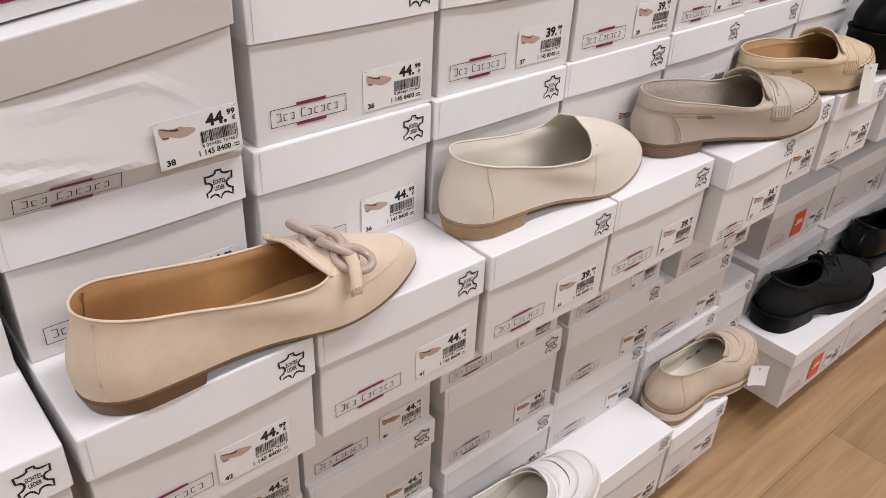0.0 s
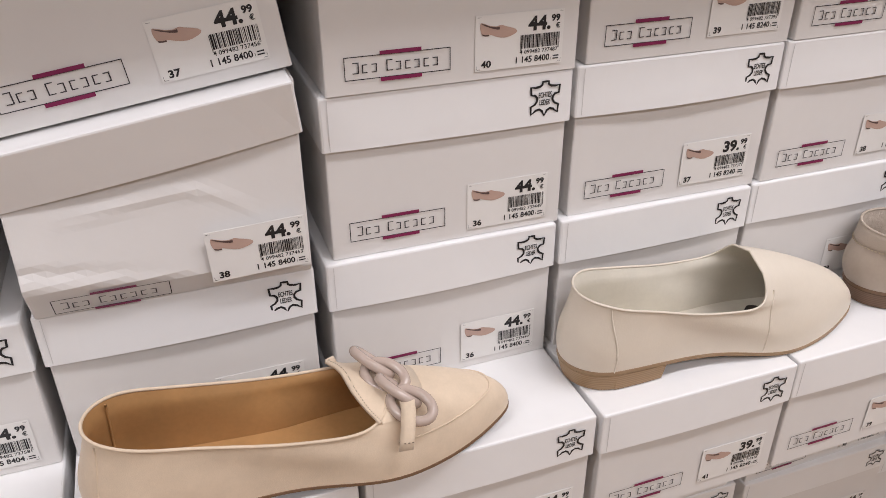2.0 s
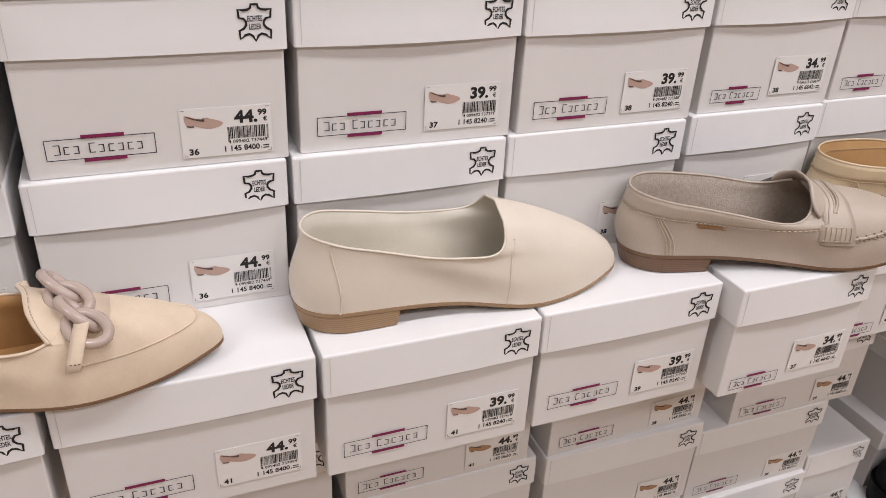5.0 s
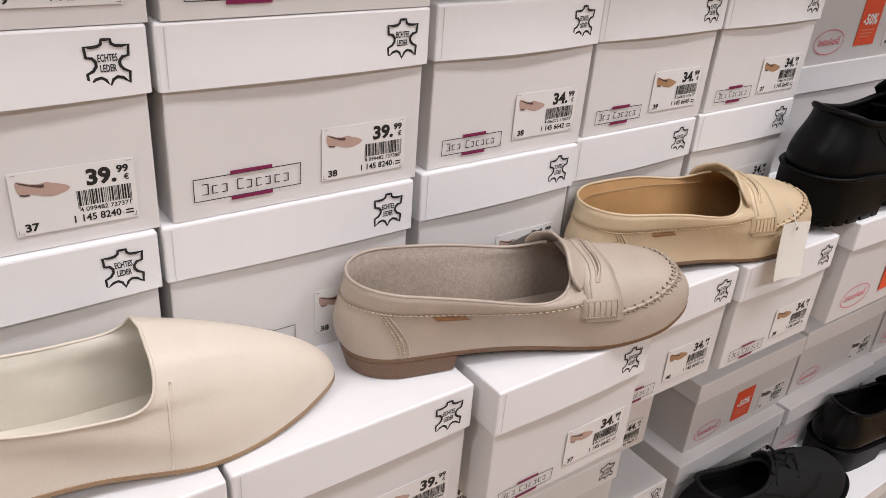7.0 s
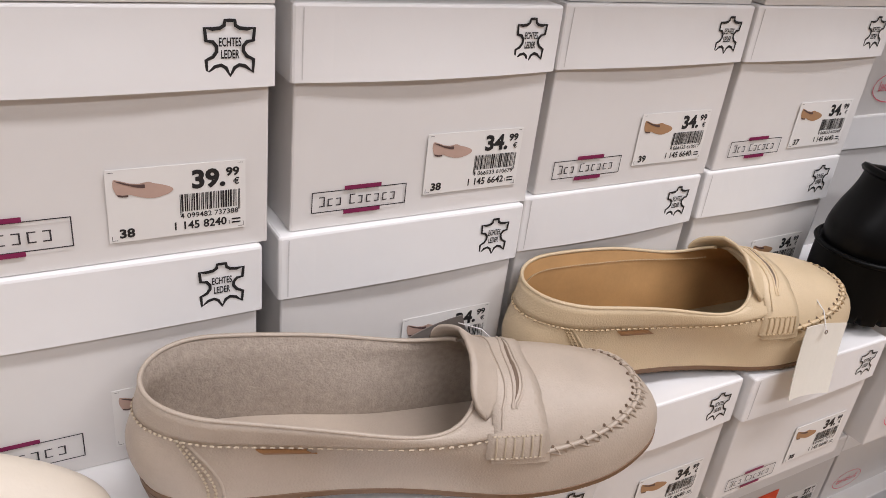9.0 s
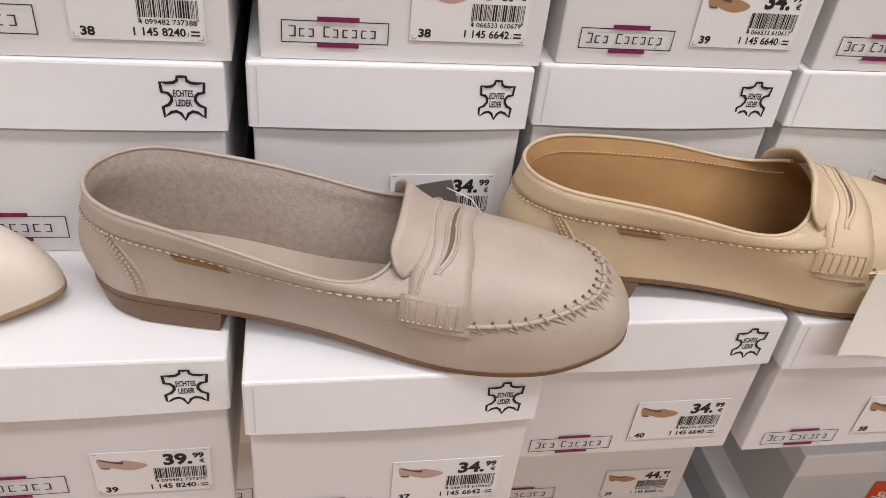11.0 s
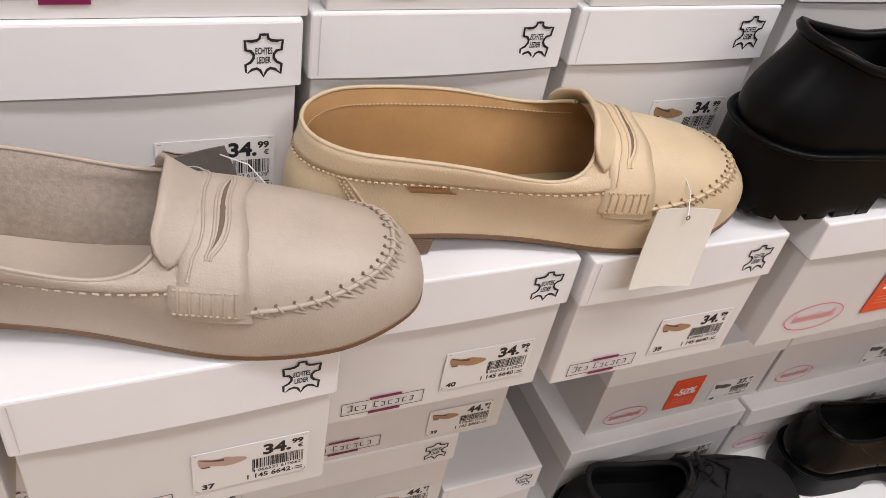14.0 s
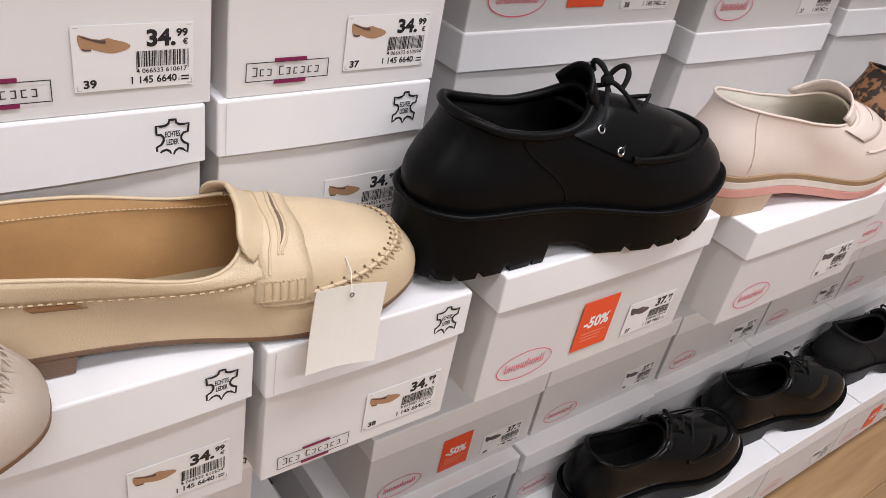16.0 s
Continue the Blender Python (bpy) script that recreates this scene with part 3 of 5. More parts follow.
for row, base in (("A", A_BASE), ("B", B_BASE), ("T", T_BASE)):
    for i, (x, w, y, art, price, style, small) in enumerate(COLUMNS):
        if row == "T" and i == 6:
            continue
        rnd = random.Random(i * 10 + ord(row))
        jx, jy, jt = rnd.uniform(-0.0015, 0.0015), rnd.uniform(-0.002, 0.002), rnd.uniform(-0.4, 0.4)
        if row == "B" and i == 2:
            avenue_box(x, y - 0.006, base, w, price=price, size=SIZES[row][i], article=art, style=style, small=small, seed=i, dent=True, mark=False,
                       note="white card shoe box with a buckled front and slipped lid")
            continue
        dx = {"A": 0.0, "B": 0.006, "T": 0.009}[row] if i > 2 else 0.0
        if i == 1 and row != "A":
            dx = -0.012
        tilt = -SAG if (row == "T" and i == 2) else 0
        avenue_box(x + jx + dx, y + jy, base + (0.0215 if tilt else 0), w, price=price, size=SIZES[row][i], article=art, style=style, small=small, seed=i + ord(row), turn=jt, tilt=tilt,
                   logo_up=-0.0035 if small else 0.001 + jy, label_up=0.0035 if art.endswith('8240') else jx)

# pulled-out row that carries the display shoes
PULLED = [  # right end, width, front, size, article, price, picture, small
    (-0.336, WIDE, -0.085, "42", "1 145 8404", "44.99", "pic_rose", False),
    (-0.157, WIDE, -0.085, "42", "1 145 8404", "44.99", "pic_rose", False),
    (0.024, WIDE, -0.087, "42", "1 145 8400", "44.99", "pic_rose", False),
    (0.203, WIDE, -0.084, "41", "1 145 8400", "44.99", "pic_rose", False),
    (0.381, WIDE, -0.087, "41", "1 145 8240", "39.99", "pic_rose", False),
    (0.556, WIDE - 0.002, -0.085, "39", "1 145 8240", "39.99", "pic_rose", False),
    (0.716, SLIM, -0.102, "37", "1 145 6642", "34.99", "pic_rose", True),
    (0.872, SLIM, -0.068, "40", "1 145 6640", "34.99", "pic_sand", True),
    (1.030, SLIM, -0.073, "38", "1 145 6640", "34.99", "pic_sand", True),
]
for i, (x, w, y, size, art, price, style, small) in enumerate(PULLED):
    avenue_box(x, y, C_BASE, w, price=price, size=size, article=art, style=style, small=small, seed=i + 3, turn=random.Random(i).uniform(-0.3, 0.3),
               logo_up=-0.007 if small else 0.0065, label_up=0.0 if small else 0.006, label_in=0.012 if i == 2 else 0.0, group="pulled-out shoe boxes")

# grey boxes on the shelf
G_X = [1.052, 1.333, 1.60, 1.86, 2.12, 2.38]
for i, gx in enumerate(G_X):
    h = 0.122 if i != 1 else 0.108
    grey_box(gx, -0.080 if i != 1 else -0.10, C_BASE + 0.003, h=h, sale=(i in (0, 2)), size=("37", "38", "39", "40", "41", "36")[i], price="37.99" if i == 0 else "34.99", group="pulled-out grey boxes", seed=i)
    grey_box(gx + 0.03, 0.05, C_BASE + 0.003 + h, h=0.124, size="36", label=False, logo=False, seed=i + 2)
    grey_box(gx + 0.03, 0.05, C_BASE + 0.003 + h + 0.124, h=0.124, sale=(i in (0, 3)), size=("38", "37", "39", "40", "36", "41")[i], price="34.99", seed=i + 5)
    grey_box(gx + 0.03, 0.05, C_BASE + 0.003 + h + 0.248, h=0.124, size="39", price="34.99", seed=i + 7)

# ---- stacks below the shelf ----
STACKS = [(-0.35, 0.195, 0.0), (-0.14, 0.195, 0.0), (0.060, 0.19, 0.0), (0.239, 0.174, 0.0), (0.458, 0.203, 0.013), (0.676, 0.206, 0.025), (0.880, 0.2, 0.0)]  # right end, width, taller base
STACK_SHIFT = {(6, 3): 0.042, (4, 3): -0.006, (3, 3): 0.0}
for i, (x, w, up) in enumerate(STACKS):
    for k in range(1, 4):
        rnd = random.Random(i * 31 + k)
        tall = 0.020 if i == 4 else 0.0  # one box whose lid is not pressed home
        avenue_box(x + rnd.uniform(-0.003, 0.003) + STACK_SHIFT.get((i, k), 0), 0.014 + rnd.uniform(-0.005, 0.005), PLINTH + 0.117 * k + up + (tall if k == 3 else 0), w, h=0.117 + (tall if k == 2 else 0), size=str(38 + (i + k) % 4), article="1 145 8660",
                   style="pic_sand", seed=i + k, turn=rnd.uniform(-0.8, 0.8), group="stacked shoe boxes below", lid_drop=(0.005 if (i, k) == (4, 2) else 0))
    low = {5: (0.664, 0.198), 6: (0.826, 0.158)}.get(i, (x + 0.012, w))
    avenue_box(low[0], -0.07, PLINTH, low[1], h=0.117 + up, size="41", article="1 145 8660", style="pic_sand", seed=i, small=(i == 6), group="lowest shoe boxes")
avenue_box(0.996, 0.02, PLINTH + 0.117, 0.112, h=0.135, size="40", article="1 145 8660", style="pic_sand", seed=6, small=True, group="stacked shoe boxes below")
avenue_box(0.996, 0.03, PLINTH, 0.112, h=0.117, size="40", article="1 145 8660", style="pic_sand", seed=6, small=True, group="stacked shoe boxes below")

LOW_X = [1.008, 1.255, 1.505, 1.752, 2.0, 2.25]
for i, gx in enumerate(LOW_X):
    grey_box(gx, -0.09, PLINTH, h=0.130, sale=(i in (0, 4)), label=True, size=str(37 + i % 4), price="37.99", seed=i, group="lowest grey boxes")
    ajar = 0.004 if i == 1 else 0.0
    gl = 1.044 + 0.247 * i
    grey_box(gl, 0.035, PLINTH + 0.130, h=0.105 + ajar, size=str(37 + i % 4), price="37.99", seed=i, lid_shift=0.006 if ajar else 0.0, group="stacked grey boxes below")
    grey_box(gx + 0.06, 0.05, PLINTH + 0.235 + ajar, h=0.118, sale=(i == 0), size=str(38 + i % 3), price="37.99", seed=i + 1, group="stacked grey boxes below")

# ---- shoes ----
def curve_at(knots, s):
    """Smooth value at s through (s, value) knots."""
    if s <= knots[0][0]:
        return knots[0][1]
    for i in range(len(knots) - 1):
        (a, va), (b, vb) = knots[i], knots[i + 1]
        if s <= b:
            ma = 0.0 if i == 0 else (vb - knots[i - 1][1]) / (b - knots[i - 1][0])
            mb = 0.0 if i == len(knots) - 2 else (knots[i + 2][1] - va) / (knots[i + 2][0] - a)
            h = b - a
            u = (s - a) / h
            return (2 * u**3 - 3 * u**2 + 1) * va + (u**3 - 2 * u**2 + u) * h * ma + (-2 * u**3 + 3 * u**2) * vb + (u**3 - u**2) * h * mb
    return knots[-1][1]


class Last:
    """The shape of one shoe: sole outline, opening and the skin between them. t runs round from the heel (0) along the
    near side to the toe (0.5) and back; v runs from the sole edge (0) to the opening's edge (1)."""

    def __init__(self, L, widths, toe, base, top_x, top_w, top_z, throat, toe_h, bulge=0.004, crown=0.0, toe_power=2.0, lean=0.0, square=3.0, vamp=0.5, heel_in=0.004, wall=0.45, far_up=0.0):
        self.L, self.widths, self.toe, self.base = L, widths, toe, base
        self.top_x, self.top_w, self.top_z, self.throat = top_x, top_w, top_z, throat
        self.toe_h, self.bulge, self.crown, self.toe_power = toe_h, bulge, crown, toe_power
        self.lean, self.square, self.vamp, self.heel_in, self.wall, self.far_up = lean, square, vamp, heel_in, wall, far_up

    def half(self, s):
        w = curve_at(self.widths, s)
        if s < 0.13:
            w *= max(0.0, 1 - ((0.13 - s) / 0.13) ** 2.3) ** 0.5
        if s > self.toe:
            k = (s - self.toe) / (1 - self.toe)
            w *= max(0.0, 1 - k ** self.toe_power) ** (1 / self.toe_power if self.toe_power >= 2 else 0.72)
        return w

    def sole(self, t, grow=0.0):
        side = -1 if t <= 0.5 else 1
        u = 2 * t if t <= 0.5 else 2 - 2 * t
        s = 0.5 - 0.5 * math.cos(math.pi * u)
        w = self.half(s) + (grow if 0.0 < s < 1.0 else 0)
        x = s * self.L + grow * (2 * s - 1)
        return Vector((x, side * w + self.lean * s * s, curve_at(self.base, s)))

    def top(self, t):
        side = -1 if t <= 0.5 else 1
        u = 2 * t if t <= 0.5 else 2 - 2 * t
        q = 0.5 - 0.5 * math.cos(math.pi * u)
        x0, x1 = self.top_x
        x = x0 + (x1 - x0) * q
        w = self.top_w(q) if callable(self.top_w) else curve_at(self.top_w, q)
        full = w
        if q < 0.22:
            w *= max(0.0, 1 - ((0.22 - q) / 0.22) ** 2.4) ** 0.5
        if q > 0.72:
            w *= max(0.0, 1 - ((q - 0.72) / 0.28) ** self.square) ** (1 / self.square)
        z = curve_at(self.top_z, q)
        if q > 0.72:
            k = 1 - w / max(full, 1e-6)
            z += self.throat * (1 - (1 - k) ** 2)
        if side > 0:
            z += self.far_up * math.sin(math.pi / 2 * min(1.0, q / 0.75)) * w / max(full, 1e-6)
        s = x / self.L
        return Vector((x, side * w + self.lean * s * s, z))

    def skin(self, t, v, off=0.0):
        b, e = self.sole(t), self.top(t)
        u = 2 * t if t <= 0.5 else 2 - 2 * t
        front = curve_at([(0.0, 0), (0.45, 0.0), (0.75, 0.9), (1.0, 1)], u)
        flat = Vector((e.x - b.x, e.y - b.y, 0))
        out = -flat.normalized() if flat.length > 1e-6 else Vector((1, 0, 0))
        rise = e.z - b.z
        up = (1 - front) * rise * self.wall + front * self.toe_h
        p1 = b + Vector((0, 0, up)) + out * (self.bulge * (1 - 0.3 * front))
        p2 = e - flat * (front * self.vamp + (1 - front) * 0.1) + Vector((0, 0, -rise * (0.35 * (1 - front) + front * 0.22) + self.crown * front))
        if u < 0.16:
            p1 += out * self.heel_in * (1 - u / 0.16)
        a = 1 - v
        p = b * a**3 + p1 * (3 * a * a * v) + p2 * (3 * a * v * v) + e * v**3
        if off:
            p = p + self.normal(t, v) * off
        return p

    def section(self, x):
        """The skin across the shoe at x: places (t, v) from the near sole edge to the far one, evenly spaced."""
        key = round(x, 5)
        if not hasattr(self, "cuts"):
            self.cuts = {}
        if key not in self.cuts:
            lo, hi = 0.0, 1.0
            for _ in range(22):
                mid = (lo + hi) / 2
                lo, hi = (mid, hi) if self.skin(0.5, mid).x > x else (lo, mid)
            apex = lo
            half = []
            for i in range(21):
                v = apex * i / 20
                a, b = 0.2, 0.5
                for _ in range(20):
                    mid = (a + b) / 2
                    a, b = (mid, b) if self.skin(mid, v).x < x else (a, mid)
                half.append((a, v))
            whole = half + [(1 - t, v) for t, v in reversed(half[:-1])]
            pts = [self.skin(t, v) for t, v in whole]
            run = [0.0]
            for i in range(1, len(pts)):
                run.append(run[-1] + (pts[i] - pts[i - 1]).length)
            self.cuts[key] = (whole, [r / run[-1] for r in run])
        return self.cuts[key]

    def across(self, x, a, off=0.0):
        whole, run = self.section(x)
        t = float(np.interp(a, run, [w[0] for w in whole]))
        v = float(np.interp(a, run, [w[1] for w in whole]))
        return self.skin(t, v, off)

    def nearest(self, x, y):
        """The place (t, v) on the near side that lies closest to x, y seen from above."""
        places = [(0.30 + 0.2 * i / 50, 0.45 + 0.55 * k / 40) for i in range(51) for k in range(41)]
        return min(places, key=lambda q: (self.skin(*q).xy - Vector((x, y))).length)

    def normal(self, t, v):
        d = 0.004
        v0, v1 = max(0.0, v - 0.02), min(1.0, v + 0.02)
        n = (self.skin((t + d) % 1, v) - self.skin((t - d) % 1, v)).cross(self.skin(t, v1) - self.skin(t, v0))
        return n.normalized()


NT, NV = 112, 16


def grid(bm, rows, closed=True, flip=False):
    vs = [[bm.verts.new(p) for p in row] for row in rows]
    n, m = len(vs), len(vs[0])
    for i in range(n if closed else n - 1):
        j = (i + 1) % n
        for k in range(m - 1):
            f = (vs[i][k], vs[j][k], vs[j][k + 1], vs[i][k + 1])
            try:
                bm.faces.new(f[::-1] if flip else f)
            except ValueError:
                pass
    return vs


def patch(bm, last, t0, t1, v0, v1, off, nt=24, nv=4, thick=0.0):
    """A piece of leather that lies on the skin; v0 and v1 may vary along it."""
    def at(f, q):
        return f(q) if callable(f) else f
    rows = []
    for i in range(nt + 1):
        q = i / nt
        t = t0 + (t1 - t0) * q
        a, b = at(v0, q), at(v1, q)
        row = [last.skin(t % 1, a, -0.0004)]
        row += [last.skin(t % 1, a + (b - a) * k / nv, off * (0.7 if k in (0, nv) else 1.0)) for k in range(nv + 1)]
        row.append(last.skin(t % 1, b, -0.0004))
        rows.append(row)
    grid(bm, rows, closed=False)
    bmesh.ops.recalc_face_normals(bm, faces=bm.faces[:])
    return bm


def band(bm, last, x0, x1, a0, a1, off, na=36, nx=4):
    """A strap that lies across the shoe between two places along it, each a number or a function of the share across."""
    def at(f, q):
        return f(q) if callable(f) else f
    rows = []
    for i in range(na + 1):
        q = i / na
        a = a0 + (a1 - a0) * q
        xa, xb = at(x0, q), at(x1, q)
        row = [last.across(xa, a, -0.0005)]
        row += [last.across(xa + (xb - xa) * k / nx, a, off * (0.75 if k in (0, nx) else 1)) for k in range(nx + 1)]
        row.append(last.across(xb, a, -0.0005))
        rows.append(row)
    grid(bm, rows, closed=False)
    bmesh.ops.recalc_face_normals(bm, faces=bm.faces[:])
    return bm


def tube(bm, pts, r, sides=8, closed=False, taper=None):
    """A round cord through the points."""
    n = len(pts)
    loops = []
    ref = Vector((0, 0, 1))
    for i, p in enumerate(pts):
        a = pts[i - 1] if (i or closed) else p
        b = pts[(i + 1) % n] if (i < n - 1 or closed) else p
        d = (b - a).normalized() if (b - a).length > 1e-9 else Vector((1, 0, 0))
        side = d.cross(ref)
        if side.length < 0.05:
            side = d.cross(Vector((0, 1, 0)))
        side.normalize()
        up = side.cross(d)
        k = r * (taper(i / max(1, n - 1)) if taper else 1)
        loops.append([bm.verts.new(p + side * (k * math.cos(j * math.tau / sides)) + up * (k * math.sin(j * math.tau / sides))) for j in range(sides)])
    for i in range(n if closed else n - 1):
        for j in range(sides):
            q = (i + 1) % n
            bm.faces.new((loops[i][j], loops[q][j], loops[q][(j + 1) % sides], loops[i][(j + 1) % sides]))
    if not closed:
        bm.faces.new(loops[0][::-1]), bm.faces.new(loops[-1])
    return bm


def dashes(bm, pts, every=2, r=0.00042, lift=0.0):
    """Stitches: short cords along a line of points."""
    for i in range(0, len(pts) - 1, every):
        a, b = pts[i], pts[i + 1]
        tube(bm, [a, a.lerp(b, 0.5) + Vector((0, 0, lift)), b], r, 4)


def slab(bm, last, grow, z_top, z_low, n=NT):
    """A solid layer with the sole's outline between two heights, each a function of s."""
    rows = []
    for i in range(n):
        t = i / n
        p = last.sole(t, grow)
        s = min(1, max(0, p.x / last.L))
        rows.append((Vector((p.x, p.y, z_low(s, t))), Vector((p.x, p.y, z_top(s, t)))))
    c = []
    for lo, hi in rows:
        e = (hi - lo)
        c.append([lo + e * 0.0, lo + e * 0.08, lo + e * 0.92, hi])
    # slightly rounded rim
    for row in c:
        cx = Vector((last.L / 2, 0, 0))
        for k in (0, 3):
            d = Vector((row[k].x - cx.x, row[k].y, 0)).normalized()
            row[k] = row[k] - d * 0.0008
    vs = grid(bm, c)
    # caps as strips across the shoe
    for k in (0, 3):
        for i in range(n // 2):
            a, b = vs[i][k], vs[(i + 1) % n][k]
            d, e = vs[(n - i) % n][k], vs[(n - i - 1) % n][k]
            quadv = []
            for v in (a, b, e, d):
                if v not in quadv:
                    quadv.append(v)
            if len(quadv) > 2:
                try:
                    bm.faces.new(quadv if k == 3 else quadv[::-1])
                except ValueError:
                    pass
    bmesh.ops.recalc_face_normals(bm, faces=bm.faces[:])
    return bm


def upper(last, ob, mat, lining, sock, inside=0.003, sock_up=0.0045, label=""):
    """Outer skin, lining and insole of a shoe."""
    bm = bmesh.new()
    grid(bm, [[last.skin(i / NT, k / NV) for k in range(NV + 1)] for i in range(NT)])
    bmesh.ops.recalc_face_normals(bm, faces=bm.faces[:])
    part("upper", bm, M[mat], ob, label, smooth=True)
    bm = bmesh.new()
    rows = []
    for i in range(NT):
        row = []
        for k in range(NV + 1):
            v = k / NV
            p = last.skin(i / NT, v)
            n = last.normal(i / NT, min(v, 0.98))
            p = p - n * (inside * min(1, (1 - v) * 6) + 0.0003)
            if v < 0.08:
                p.z = max(p.z, curve_at(last.base, min(1, max(0, p.x / last.L))) + 0.001)
            row.append(p)
        rows.append(row)
    grid(bm, rows, flip=True)
    part("lining", bm, M[lining], ob, "lining", smooth=True)
    bm = bmesh.new()
    slab(bm, last, -0.0035, lambda s, t: curve_at(last.base, s) + sock_up, lambda s, t: curve_at(last.base, s) + 0.0002)
    part("insole", bm, M[sock], ob, smooth=False)


def top_binding(last, ob, mat, r=0.0013, name="binding", t0=0.0, t1=1.0):
    bm = bmesh.new()
    n = 120
    closed = t1 - t0 > 0.999
    tube(bm, [last.top((t0 + (t1 - t0) * i / n) % 1) for i in range(n if closed else n + 1)], r, 6, closed)
    part(name, bm, M[mat], ob, smooth=True)


def heel_block(last, ob, mat, s_end, z_top, name="heel", grow=0.0006, z_low=0.0, rake=0.004):
    bm = bmesh.new()
    pts = []
    n = 40
    u_end = math.acos(1 - 2 * s_end) / math.pi
    for i in range(n + 1):
        t = (-0.5 + i / n) * u_end
        pts.append(last.sole(t % 1, grow))
    rows = []
    for k in range(5):
        f = k / 4
        rows.append([Vector((p.x + (rake * (1 - f) if p.x < 0.4 * s_end * last.L else -rake * 0.4 * (1 - f)), p.y * (1 - 0.05 * (1 - f)), z_low + (z_top(min(1, max(0, p.x / last.L))) - z_low) * f)) for p in pts])
    vs = [[bm.verts.new(p) for p in row] for row in rows]
    m = len(pts)
    for a in range(4):
        for i in range(m):
            j = (i + 1) % m
            bm.faces.new((vs[a][i], vs[a][j], vs[a + 1][j], vs[a + 1][i]))
    bm.faces.new(vs[0][::-1]), bm.faces.new(vs[4])
    bmesh.ops.recalc_face_normals(bm, faces=bm.faces[:])
    return part(name, bm, M[mat], ob)


def pointed_last(L):
    base = [(0.0, 0.0175), (0.22, 0.0165), (0.45, 0.011), (0.68, 0.0030), (0.85, 0.0045), (1.0, 0.0095)]
    return Last(L, [(0.0, 0.0295), (0.18, 0.0305), (0.42, 0.0285), (0.63, 0.037), (0.78, 0.0365), (1.0, 0.031)], 0.62, base,
                (0.008, 0.60 * L), [(0.0, 0.0275), (0.35, 0.028), (0.7, 0.0315), (1.0, 0.034)],
                [(0.0, 0.075), (0.25, 0.067), (0.6, 0.054), (0.85, 0.050), (1.0, 0.050)], 0.022, 0.026, bulge=0.004, toe_power=2.0, square=3.2, vamp=0.45, lean=0.004)


def flat_soles(last, ob, sole, heel, s_end=0.27, thick=0.0028):
    bm = bmesh.new()
    slab(bm, last, 0.0004, lambda s, t: curve_at(last.base, s) + 0.0006, lambda s, t: max(0.0, curve_at(last.base, s) - thick))
    part("outsole", bm, M[sole], ob)
    heel_block(last, ob, heel, s_end, lambda s: curve_at(last.base, s) - thick - 0.0002, grow=0.0004)


def seam(last, ob, pts, r, mat, name="seam"):
    bm = bmesh.new()
    tube(bm, pts, r, 6)
    part(name, bm, M[mat], ob, smooth=True)


